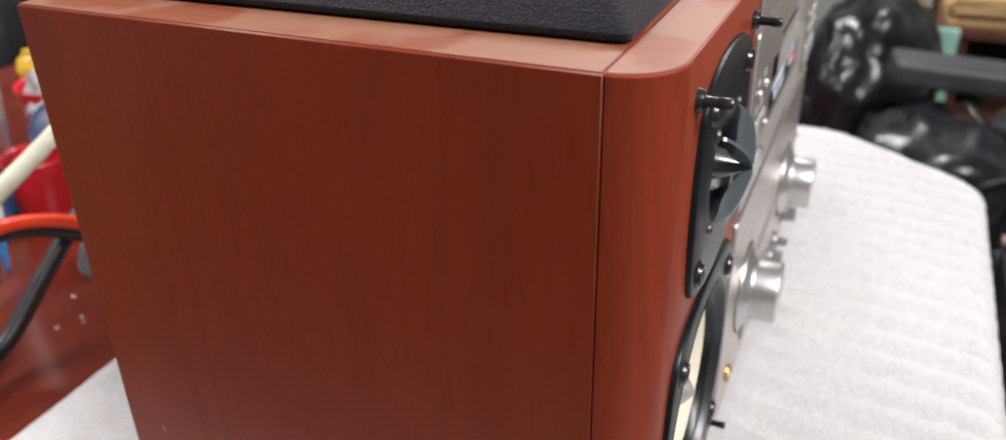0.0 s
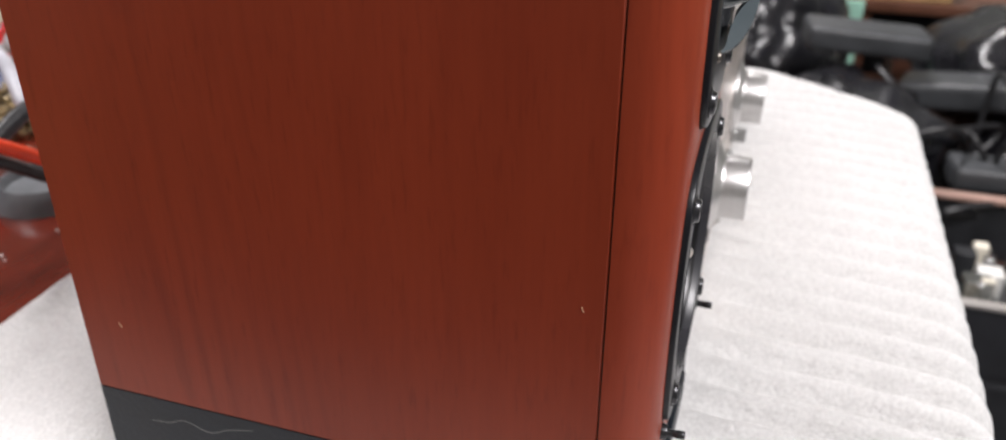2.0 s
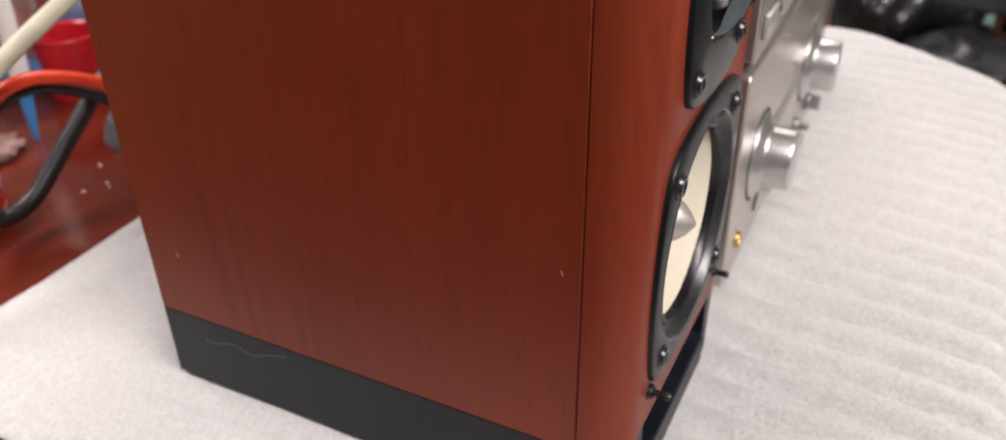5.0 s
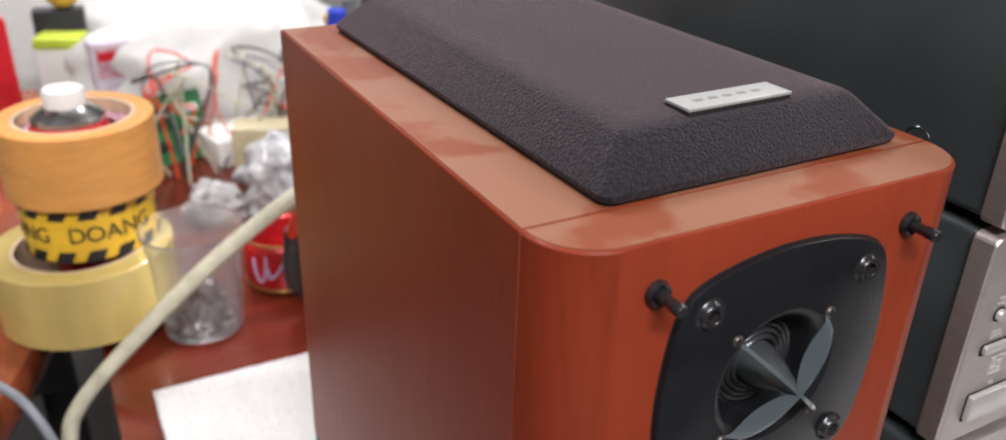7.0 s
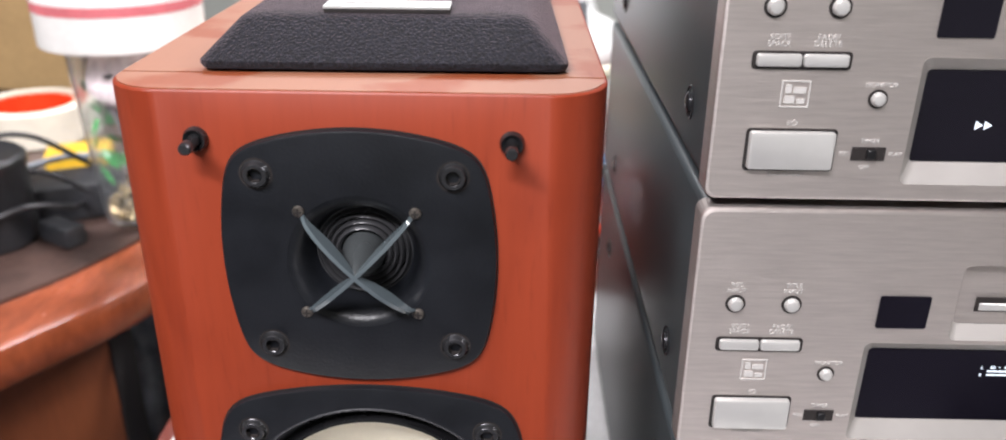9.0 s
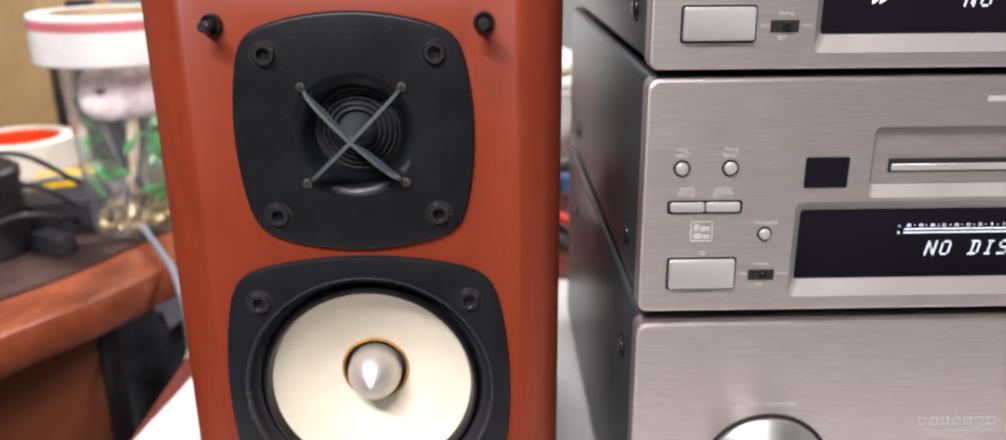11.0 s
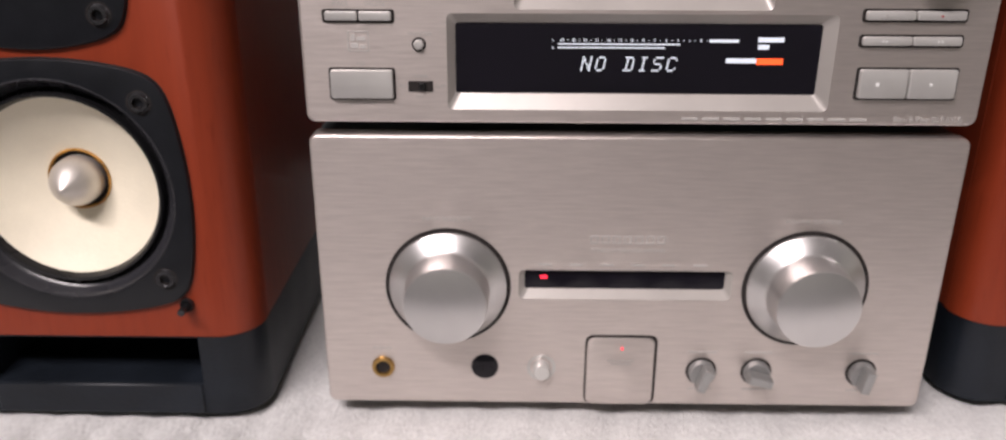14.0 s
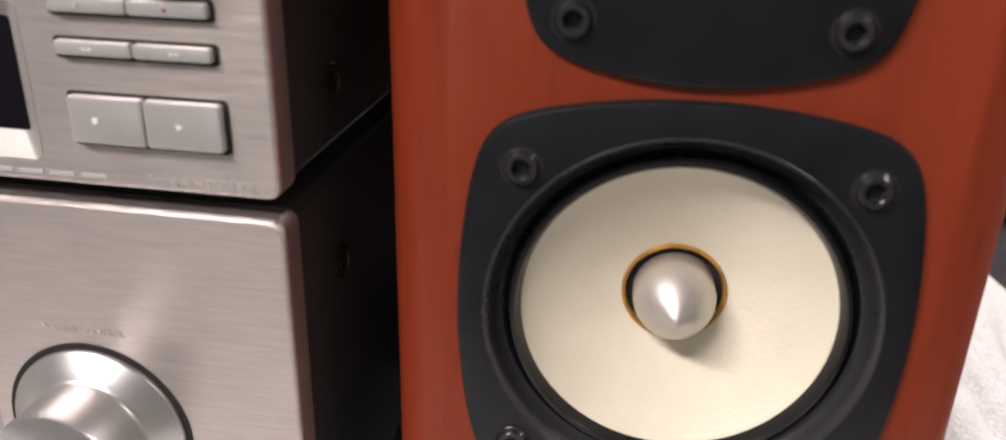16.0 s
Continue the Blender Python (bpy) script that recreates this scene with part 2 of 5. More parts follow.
def single(name, bm, material, label, category, group="", kind="", at=(0, 0, 0), rz=0.0, angle=40.0):
    ob = part(name, bm, material, angle=angle)
    ob.matrix_basis = pose(*at, 0, 0, rz)
    return tagged(ob, label, category, group, kind)


def box(x0, x1, y0, y1, z0, z1, bevel=0.0, bm=None, seg=2):
    bm2 = bmesh.new()
    bmesh.ops.create_cube(bm2, size=1)
    for v in bm2.verts:
        v.co = Vector(((x0 + x1) / 2 + v.co.x * (x1 - x0), (y0 + y1) / 2 + v.co.y * (y1 - y0), (z0 + z1) / 2 + v.co.z * (z1 - z0)))
    if bevel:
        bmesh.ops.bevel(bm2, geom=bm2.edges[:], offset=bevel, segments=seg, affect="EDGES", profile=0.6)
    return merge(bm, bm2)


def merge(bm, bm2):
    if bm is None:
        return bm2
    me = bpy.data.meshes.new("tmp")
    bm2.to_mesh(me)
    bm2.free()
    bm.from_mesh(me)
    bpy.data.meshes.remove(me)
    return bm


def lathe(profile, cx=0.0, cz=0.0, seg=48, bm=None, axis="y", cy=0.0):
    """Turns (radius, distance) pairs about the y axis through (cx, cz), or the z axis through (cx, cy)."""
    bm = bm or bmesh.new()
    rings = []
    for r, d in profile:
        if r < 1e-6:
            rings.append([bm.verts.new((cx, d, cz) if axis == "y" else (cx, cy, d))])
        else:
            ring = []
            for i in range(seg):
                a = 2 * math.pi * i / seg
                c, s = r * math.cos(a), r * math.sin(a)
                ring.append(bm.verts.new((cx + c, d, cz + s) if axis == "y" else (cx + c, cy + s, d)))
            rings.append(ring)
    for a, b in zip(rings, rings[1:]):
        n = max(len(a), len(b))
        for i in range(n):
            j = (i + 1) % n
            q = [a[i % len(a)], a[j % len(a)], b[j % len(b)], b[i % len(b)]]
            q = list(dict.fromkeys(q))
            if len(q) > 2:
                bm.faces.new(q)
    return bm


def rounded(x0, x1, z0, z1, r, n=6):
    pts = []
    for cx, cz, a0 in ((x1 - r, z1 - r, 0), (x0 + r, z1 - r, 90), (x0 + r, z0 + r, 180), (x1 - r, z0 + r, 270)):
        for i in range(n + 1):
            a = radians(a0 + 90 * i / n)
            pts.append((cx + r * math.cos(a), cz + r * math.sin(a)))
    return pts


def circle(cx, cz, r, n=48):
    return [(cx + r * math.cos(2 * math.pi * i / n), cz + r * math.sin(2 * math.pi * i / n)) for i in range(n)]


def slab(outline, y0, y1, holes=(), edge=0.0, bm=None):
    """A plate in the xz plane from y0 (front) to y1 with through holes and an eased front edge."""
    bm = bm or bmesh.new()

    def ring(pts, y):
        vs = [bm.verts.new((x, y, z)) for x, z in pts]
        return vs, [bm.edges.new((vs[i], vs[(i + 1) % len(vs)])) for i in range(len(vs))]

    def skin(a, b):
        for i in range(len(a)):
            j = (i + 1) % len(a)
            bm.faces.new((a[i], a[j], b[j], b[i]))

    cx = sum(p[0] for p in outline) / len(outline)
    cz = sum(p[1] for p in outline) / len(outline)
    w = max(abs(p[0] - cx) for p in outline)
    h = max(abs(p[1] - cz) for p in outline)
    fx, fz = (1 - edge / w), (1 - edge / h)
    inner = [(cx + (x - cx) * fx, cz + (z - cz) * fz) for x, z in outline]
    front, fe = ring(inner, y0)
    rows = [front]
    if edge:
        rows.append(ring([(cx + (x - cx) * (1 - 0.3 * edge / w), cz + (z - cz) * (1 - 0.3 * edge / h)) for x, z in outline], y0 + edge * 0.3)[0])
        rows.append(ring(outline, y0 + edge)[0])
    back, be = ring(outline, y1)
    rows.append(back)
    for a, b in zip(rows, rows[1:]):
        skin(a, b)
    fronts, backs = list(fe), list(be)
    for hole in holes:
        a, ae = ring(hole, y0)
        b, bb = ring(hole, y1)
        skin(a, b)
        fronts += ae
        backs += bb
    if holes:
        bmesh.ops.triangle_fill(bm, use_beauty=True, use_dissolve=False, edges=fronts)
        bmesh.ops.triangle_fill(bm, use_beauty=True, use_dissolve=False, edges=backs)
    else:
        bm.faces.new(front)
        bm.faces.new(back)
    return bm


def tube(points, r, seg=10, bm=None, ends=True):
    """A round cable through the points, smoothed by a Catmull-Rom curve."""
    P = [Vector(p) for p in points]
    P = [P[0] * 2 - P[1]] + P + [P[-1] * 2 - P[-2]]
    line = []
    for i in range(1, len(P) - 2):
        for k in range(10):
            t = k / 10
            a, b, c, d = P[i - 1:i + 3]
            line.append(0.5 * ((2 * b) + (c - a) * t + (2 * a - 5 * b + 4 * c - d) * t * t + (3 * b - a - 3 * c + d) * t ** 3))
    line.append(P[-2])
    bm = bm or bmesh.new()
    rings, up = [], Vector((0.31, 0.2, 0.93))
    for i, p in enumerate(line):
        d = (line[min(i + 1, len(line) - 1)] - line[max(i - 1, 0)]).normalized()
        u = (up - d * up.dot(d)).normalized()
        w = d.cross(u)
        up = u
        rings.append([bm.verts.new(p + r * (math.cos(2 * math.pi * k / seg) * u + math.sin(2 * math.pi * k / seg) * w)) for k in range(seg)])
    for a, b in zip(rings, rings[1:]):
        for k in range(seg):
            bm.faces.new((a[k], a[(k + 1) % seg], b[(k + 1) % seg], b[k]))
    if ends:
        bm.faces.new(rings[0]), bm.faces.new(rings[-1])
    return bm


def lettering(text, x, z, y, size, material, parent, align="CENTER", depth=0.0001, name="lettering", shear=0.0, thin=0.0):
    """Flat letters in the built-in font, facing -y."""
    data = bpy.data.curves.new("tmp_text", "FONT")
    data.body, data.size, data.align_x, data.align_y, data.extrude = text, size, align, "CENTER", depth
    data.shear, data.offset = shear, -thin
    ob = bpy.data.objects.new("tmp_text", data)
    scene.collection.objects.link(ob)
    bpy.context.view_layer.update()
    me = bpy.data.meshes.new_from_object(ob.evaluated_get(bpy.context.evaluated_depsgraph_get()))
    bpy.data.objects.remove(ob)
    me.transform(pose(x, y, z, 90, 0, 0))
    me.name = name
    me.materials.clear()
    me.materials.append(material)
    out = new(name, me)
    out.parent = parent
    return out


def bar(x0, x1, z0, z1, y, material, parent, name="printed_bar"):
    return part(name, box(x0, x1, y - 0.0001, y + 0.0004, z0, z1), material, parent, smooth=False)


# ---- the room ----
def room():
    x0, x1, y0, y1, z0, z1 = -2.6, 3.2, -2.4, 3.2, -0.75, 1.75
    single("floor", box(x0 - 0.1, x1 + 0.1, y0 - 0.1, y1 + 0.1, z0 - 0.1, z0), FLOOR, "dark worn workshop floor", "floor", kind="structure")
    single("ceiling", box(x0 - 0.1, x1 + 0.1, y0 - 0.1, y1 + 0.1, z1, z1 + 0.1), CEIL, "plain white ceiling", "ceiling", kind="structure")
    single("wall_north", box(x0, x1, y1, y1 + 0.1, z0, z1), WALL, "plain pale green-white wall", "wall", kind="structure")
    single("wall_south", box(x0, x1, y0 - 0.1, y0, z0, z1), WALL, "plain pale green-white wall", "wall", kind="structure")
    single("wall_west", box(x0 - 0.1, x0, y0, y1, z0, z1), WALL, "plain pale green-white wall", "wall", kind="structure")
    single("wall_east", box(x1, x1 + 0.1, y0, y1, z0, z1), WALL, "plain pale green-white wall", "wall", kind="structure")


room()


def column(pts, z0, z1, bm=None, bevel=0.0):
    b2 = bmesh.new()
    lo = [b2.verts.new((x, y, z0)) for x, y in pts]
    hi = [b2.verts.new((x, y, z1)) for x, y in pts]
    for i in range(len(pts)):
        j = (i + 1) % len(pts)
        b2.faces.new((lo[i], lo[j], hi[j], hi[i]))
    b2.faces.new(lo), b2.faces.new(hi)
    return merge(bm, b2)


# ---- work table and foam sheet ----
def work_table():
    t = thing("work_table", (0, 0, -0.75), "red-brown lacquered wooden work table under a foam sheet", "table")
    top = 0.75 - 0.0115
    corner = [(0.580 - 0.10 * (1 - math.cos(radians(a))), -0.018 - 0.10 * math.sin(radians(a))) for a in range(0, 91, 9)]
    part("tabletop", column([(-0.171, 1.02), (0.580, 1.02)] + corner + [(-0.171, -0.118)], top - 0.03, top), TABLE, t)
    part("apron", box(-0.15, 0.56, -0.10, -0.08, top - 0.11, top - 0.0305), TABLE, t)
    part("apron", box(-0.15, 0.56, 0.97, 0.99, top - 0.11, top - 0.0305), TABLE, t)
    for x in (-0.15, 0.52):
        for y in (-0.10, 0.92):
            part("leg", box(x, x + 0.05, y, y + 0.05, 0, top - 0.0305, 0.004), TABLE, t)
    return t


work_table()


def foam_sheet():
    """Thin packing foam: flat on the table with soft ridges, hanging over the front and the far end."""
    bm = bmesh.new()
    nx, ny = 330, 230
    front = -0.132

    def fold(d, r, a):
        if d <= 0:
            return d, 0.0
        arc = r * radians(a)
        if d < arc:
            return r * math.sin(d / r), -r * (1 - math.cos(d / r))
        e = d - arc
        return r * math.sin(radians(a)) + e * math.cos(radians(a)), -r * (1 - math.cos(radians(a))) - e * math.sin(radians(a))

    grid = []
    for j in range(ny + 1):
        v = -0.36 + (0.378 + 0.36) * j / ny
        left = -0.147 - 0.030 * min(1, max(0, (0.26 - v) / 0.22))
        left += 0.0025 * noise.noise((0, v * 14, 3))
        row = []
        for i in range(nx + 1):
            u = left + (0.90 - left) * i / nx
            vv = v + (0.0015 * noise.noise((u * 9, 7, 1)) if j == ny else 0)
            f = min(1, max(0, (0.05 - vv) / 0.19))
            right = 0.590 + 0.040 * min(1, max(0, (vv - 0.10) / 0.2)) - 0.095 * f * f
            g = min(1, max(0, (0.30 - vv) / 0.35))
            dx, zx = fold(u - right, 0.075, 68 - 38 * g + 5 * math.sin(vv * 21))
            dy, zy = fold(front - vv, 0.022, 78)
            dl, zl = fold(-0.172 - u, 0.012, 55)
            x = right + dx if u > right else (-0.172 - dl if u < -0.172 else u)
            y = front - dy if vv < front else vv
            ridge = 0.0072 * (1.7 * abs(math.sin(math.pi * (u + 0.05 * vv + 0.9 * max(0, 0.02 - vv) ** 2 + 0.012 * noise.noise((u * 5, vv * 4, 0))) / 0.026)) - 1.1)
            ridge *= 0.65 + 0.5 * noise.noise((u * 7, vv * 3, 5))
            ridge *= 1 - 0.85 * min(1, max(0, (vv - 0.20) / 0.14)) - 0.5 * min(1, max(0, (-0.06 - u) / 0.08)) * min(1, max(0, (0.34 - vv) / 0.14))
            ridge *= 1 - 0.80 * min(1, max(0, (vv + 0.028) / 0.024)) * min(1, max(0, (u + 0.085) / 0.02)) * min(1, max(0, (0.60 - u) / 0.05))
            ridge *= 1 - 0.80 * min(1, max(0, (-0.055 - u) / 0.05))
            soft = 0.0018 * noise.noise((u * 8, vv * 8, 9)) + 0.0004 * noise.noise((u * 60, vv * 60, 2))
            hang = max(0, u - right) * 0.16 * math.sin(vv * 38 + 2)
            flare = max(0, u - right) * max(0, front + 0.15 - vv) * 0.9
            row.append(bm.verts.new((x + hang + flare * 0.5, y, zx + zy + zl + ridge + soft - 0.0036)))
        grid.append(row)
    for j in range(ny):
        for i in range(nx):
            bm.faces.new((grid[j][i], grid[j][i + 1], grid[j + 1][i + 1], grid[j + 1][i]))
    ob = single("foam_sheet", bm, FOAM, "thin white ribbed packing foam sheet covering the table", "foam sheet")
    s = ob.modifiers.new("thickness", "SOLIDIFY")
    s.thickness, s.offset = 0.0018, -1
    part("tear", tube([(-0.095, 0.119, -0.0012), (-0.100, 0.112, -0.0012), (-0.104, 0.104, -0.0012), (-0.102, 0.095, -0.0012)], 0.0005, 6), MARK, ob)
    return ob


foam_sheet()


# ---- loudspeakers ----
HW, DEEP, TOP, FOOT, SEAM, FLAT = 0.0754, 0.2385, 0.2660, 0.0405, 0.0192, 0.0568


def plan(inset=0.0, back=DEEP, n=8):
    """Plan of the cabinet: straight sides, rounded front corners."""
    pts = [(HW - inset, back)]
    for i in range(n + 1):
        a = radians(90 * i / n)
        pts.append((FLAT + (HW - FLAT - inset) * math.cos(a), SEAM - (SEAM - inset) * math.sin(a)))
    return pts + [(-x, y) for x, y in reversed(pts)]


def barrel(cz, hw, hh, kx, kz, n=28):
    """Outline of a driver plate: four shallow arcs that meet in rounded corners."""
    pts = []
    for side in range(4):
        for i in range(n):
            s = -1 + 2 * i / n
            if side == 0:
                pts.append((hw * (1 - (1 - kx) * s * s), hh * kz * s))
            elif side == 1:
                pts.append((-hw * kx * s, hh * (1 - (1 - kz) * s * s)))
            elif side == 2:
                pts.append((-hw * (1 - (1 - kx) * s * s), -hh * kz * s))
            else:
                pts.append((hw * kx * s, -hh * (1 - (1 - kz) * s * s)))
    for _ in range(9):
        pts = [tuple((pts[i - 1][k] + 2 * pts[i][k] + pts[(i + 1) % len(pts)][k]) / 4 for k in (0, 1)) for i in range(len(pts))]
    return [(x, z + cz) for x, z in pts]


def socket_screw(name, x, z, y, r, parent):
    s = part(name, lathe([(r * 1.12, y + 0.0012), (r * 1.12, y - 0.0001), (r * 1.0, y - 0.0006), (r * 0.97, y - 0.0014), (r * 0.86, y - 0.0019),
                          (r * 0.60, y - 0.0019), (r * 0.55, y - 0.0017)], x, z, 24), SCREW, parent)
    part("counterbore", lathe([(r * 1.26, y + 0.0008), (r * 1.26, y - 0.0002), (r * 1.13, y - 0.0002), (r * 1.13, y + 0.0008)], x, z, 24), GAP, s)
    part("hex_socket", lathe([(r * 0.55, y - 0.0017), (r * 0.5, y + 0.0004), (0, y + 0.0004)], x, z, 6), GAP, s, smooth=False)
    return s


def cross_screw(x, z, y, r, parent):
    s = part("small_screw", lathe([(r, y + 0.0006), (r, y - 0.0004), (r * 0.8, y - 0.0009), (0, y - 0.0011)], x, z, 16), BRASS_SCREW, parent)
    part("cross_slot", box(x - r * 0.6, x + r * 0.6, y - 0.00125, y - 0.0009, z - r * 0.13, z + r * 0.13,
                           bm=box(x - r * 0.13, x + r * 0.13, y - 0.0013, y - 0.0009, z - r * 0.6, z + r * 0.6)), GAP, s, smooth=False)


def loudspeaker(at, rz, label):
    s = thing("loudspeaker", at, label, "loudspeaker", "pair of loudspeakers", rz)
    # cabinet behind the seam
    b = box(-HW, HW, SEAM + 0.0003, DEEP, FOOT + 0.0004, TOP, 0.0006, seg=1)
    part("cabinet", b, VENEER, s)
    part("top_veneer", box(-HW + 0.001, HW - 0.001, SEAM + 0.0012, DEEP - 0.001, TOP, TOP + 0.0003), VENEER_TOP, s, smooth=False)
    part("baffle_top", column([(x, y) for x, y in plan(0.0012, SEAM - 0.0008)][1:-1], TOP, TOP + 0.0003), VENEER_TOP, s, smooth=False)
    for sx in (1, -1):
        part("seam", box(min(sx * 0.062, sx * (HW - 0.0006)), max(sx * 0.062, sx * (HW - 0.0006)), SEAM - 0.0012, SEAM + 0.0012, FOOT + 0.001, TOP - 0.0008), GAP, s, smooth=False)
    # front baffle with openings for the two drivers
    tw, wf = 0.2123, 0.1095
    b = bmesh.new()
    pts = plan(0, SEAM - 0.0002)[1:-1]
    lo = [b.verts.new((x, y if abs(y - SEAM) > 1e-6 else SEAM - 0.0002, FOOT + 0.0004)) for x, y in pts]
    hi = [b.verts.new((v.co.x, v.co.y, TOP - 0.0006)) for v in lo]
    ease = [b.verts.new((v.co.x * 0.9925, v.co.y + 0.0005 if v.co.y < 0.02 else v.co.y, TOP)) for v in lo]
    m = len(lo) // 2
    for i in range(len(lo)):
        j = (i + 1) % len(lo)
        if i != m - 1:
            b.faces.new((lo[i], lo[j], hi[j], hi[i]))
        b.faces.new((hi[i], hi[j], ease[j], ease[i]))
    b.faces.new(lo), b.faces.new(ease)
    edges = [b.edges.get((lo[m - 1], lo[m])), b.edges.get((hi[m - 1], hi[m]))]
    for p, q in ((lo[m - 1], hi[m - 1]), (lo[m], hi[m])):
        edges.append(b.edges.get((p, q)) or b.edges.new((p, q)))
    for cz, r in ((tw, 0.0270), (wf, 0.0490)):
        a = [b.verts.new((x, 0, z)) for x, z in circle(0, cz, r)]
        c = [b.verts.new((x, SEAM - 0.0003, z)) for x, z in circle(0, cz, r)]
        for i in range(48):
            j = (i + 1) % 48
            b.faces.new((a[i], a[j], c[j], c[i]))
            edges.append(b.edges.get((a[i], a[j])))
        b.faces.new(c)
    bmesh.ops.triangle_fill(b, use_beauty=True, edges=edges)
    part("baffle", b, VENEER, s)
    # plinth with a port slot
    b = column(plan(0.0004), 0.0, 0.0165)
    column(plan(0.0004), 0.0400, FOOT, b)
    for sx in (1, -1):
        half = [(x, y) for x, y in plan(0.0004) if x * sx > 0]
        half = half + [(0.0485 * sx, 0.0004), (0.0485 * sx, DEEP)] if sx > 0 else [(0.0485 * sx, DEEP), (0.0485 * sx, 0.0004)] + half
        column(half, 0.0165, 0.0400, b)
    box(-0.0485, 0.0485, 0.07, DEEP, 0.0165, 0.0400, bm=b)
    part("plinth", b, PLINTH, s, "black painted plinth with a port slot")
    part("plinth_lip", box(-0.0478, 0.0478, -0.0008, 0.003, 0.0006, 0.0160, 0.0006, seg=1), PLINTH, s)
    # tweeter
    # A near-black slab on the baffle paints the shade of the routed gap.
    part("tweeter_gap_shade", slab(barrel(tw, 0.0430, 0.0436, 0.88, 0.83), -0.0002, 0.0003, [circle(0, tw, 0.0225)]), GAP, s)
    p = part("tweeter_plate", slab(barrel(tw, 0.0426, 0.0432, 0.88, 0.83), -0.0022, 0.0004, [circle(0, tw, 0.0225)], 0.0011), PLATE, s)
    part("horn", lathe([(0.0226, -0.0021), (0.0212, -0.0017), (0.0195, -0.0004), (0.0180, 0.0018), (0.0168, 0.0046), (0.0158, 0.0072), (0.0154, 0.0078)], 0, tw, 64), PLATE, p)
    rings = [(0.0154, 0.0078)]
    for k in range(4):
        r = 0.0150 - 0.0019 * k
        for f in range(5):
            rings.append((r - 0.0019 * f / 4, 0.0078 - 0.0004 * k - 0.0013 * math.sin(math.pi * f / 4)))
    part("diaphragm", lathe(rings + [(0.0070, 0.0076)], 0, tw, 64), RING, p, "dark ringed tweeter diaphragm")
    part("bullet", lathe([(0.0070, 0.0080), (0.0068, 0.0050), (0.0061, 0.0014), (0.0048, -0.0028), (0.0030, -0.0068), (0.0012, -0.0112), (0.0004, -0.0122), (0, -0.0123)], 0, tw, 40), BULLET, p)
    for sx in (1, -1):
        for sz in (1, -1):
            ex, ez = 0.0165 * sx, 0.0162 * sz
            ln = math.hypot(ex, ez)
            v = bmesh.new()
            nrm = Vector((-ez / ln, 0, ex / ln)) * 0.00062
            prof = []
            for i in range(15):
                f = i / 14
                prof.append((f, -0.0108 * math.sqrt(max(0, 1 - (f * 0.985) ** 2)) - 0.0016))
            low = [(f, min(0.0072 - 0.0092 * f ** 2.2, q + 0.0011 + 0.0050 * math.sin(math.pi * min(1, f * 1.02)) ** 0.8)) for f, q in reversed(prof)]
            loop = prof + low
            fr = [v.verts.new(Vector((ex * f, y, tw + ez * f)) + nrm) for f, y in loop]
            bk = [v.verts.new(Vector((ex * f, y, tw + ez * f)) - nrm) for f, y in loop]
            for i in range(14):
                for q in (fr, bk):
                    v.faces.new((q[i], q[i + 1], q[28 - i], q[29 - i]))
            for i in range(30):
                j = (i + 1) % 30
                v.faces.new((fr[i], fr[j], bk[j], bk[i]))
            part("vane", v, VANE, p)
            cross_screw(ex * 1.07, tw + ez * 1.07, -0.0022, 0.0019, p)
            socket_screw("plate_screw", 0.0293 * sx, tw + 0.0292 * sz, -0.0022, 0.0040, p)
    # woofer
    # Shade of the gap round the plate, again painted as a thin dark slab.
    part("woofer_gap_shade", slab(barrel(wf, 0.0554, 0.0570, 0.88, 0.87), -0.0002, 0.0003, [circle(0, wf, 0.0486)]), GAP, s)
    p = part("woofer_plate", slab(barrel(wf, 0.0550, 0.0566, 0.88, 0.87), -0.0022, 0.0004, [circle(0, wf, 0.0486)], 0.0009), PLATE, s)
    part("basket_ring", lathe([(0.0487, -0.0021), (0.0484, -0.0025), (0.0479, -0.0024), (0.0473, -0.0014), (0.0466, 0.0004), (0.0457, 0.0020), (0.0447, 0.0031), (0.0441, 0.0034), (0.0438, 0.0050)], 0, wf, 72), BASKET, p)
    part("surround", lathe([(0.0442, 0.0050), (0.0438, 0.0034), (0.0433, 0.0030), (0.0429, 0.0040), (0.0425, 0.0026), (0.0418, 0.0010), (0.0408, 0.0008), (0.0400, 0.0020), (0.0394, 0.0046)], 0, wf, 72), RUBBER, p)
    part("cone", lathe([(0.0398, 0.0044), (0.0391, 0.0046), (0.0386, 0.0052), (0.031, 0.0096), (0.022, 0.0142), (0.0150, 0.0168), (0.0128, 0.0174)], 0, wf, 72), CONE, p, "cream-white paper cone")
    part("glue_ring", lathe([(0.0139, 0.0174), (0.0136, 0.0163), (0.0130, 0.0163), (0.0126, 0.0178)], 0, wf, 48), GLUE, p)
    part("voice_coil_gap", lathe([(0.0128, 0.0172), (0.0124, 0.0186), (0.0095, 0.0186)], 0, wf, 48), GAP, p)
    part("phase_plug", lathe([(0.0108, 0.0187), (0.0108, 0.0136), (0.0105, 0.0110), (0.0096, 0.0084), (0.0076, 0.0054), (0.0050, 0.0026), (0.0022, 0.0004), (0.0008, -0.0006), (0, -0.0008)], 0, wf, 48), PLUG, p, "silver bullet phase plug")
    for sx in (1, -1):
        for sz in (1, -1):
            socket_screw("plate_screw", 0.0396 * sx, (0.1485 if sz > 0 else 0.0705), -0.0022, 0.0041, p)
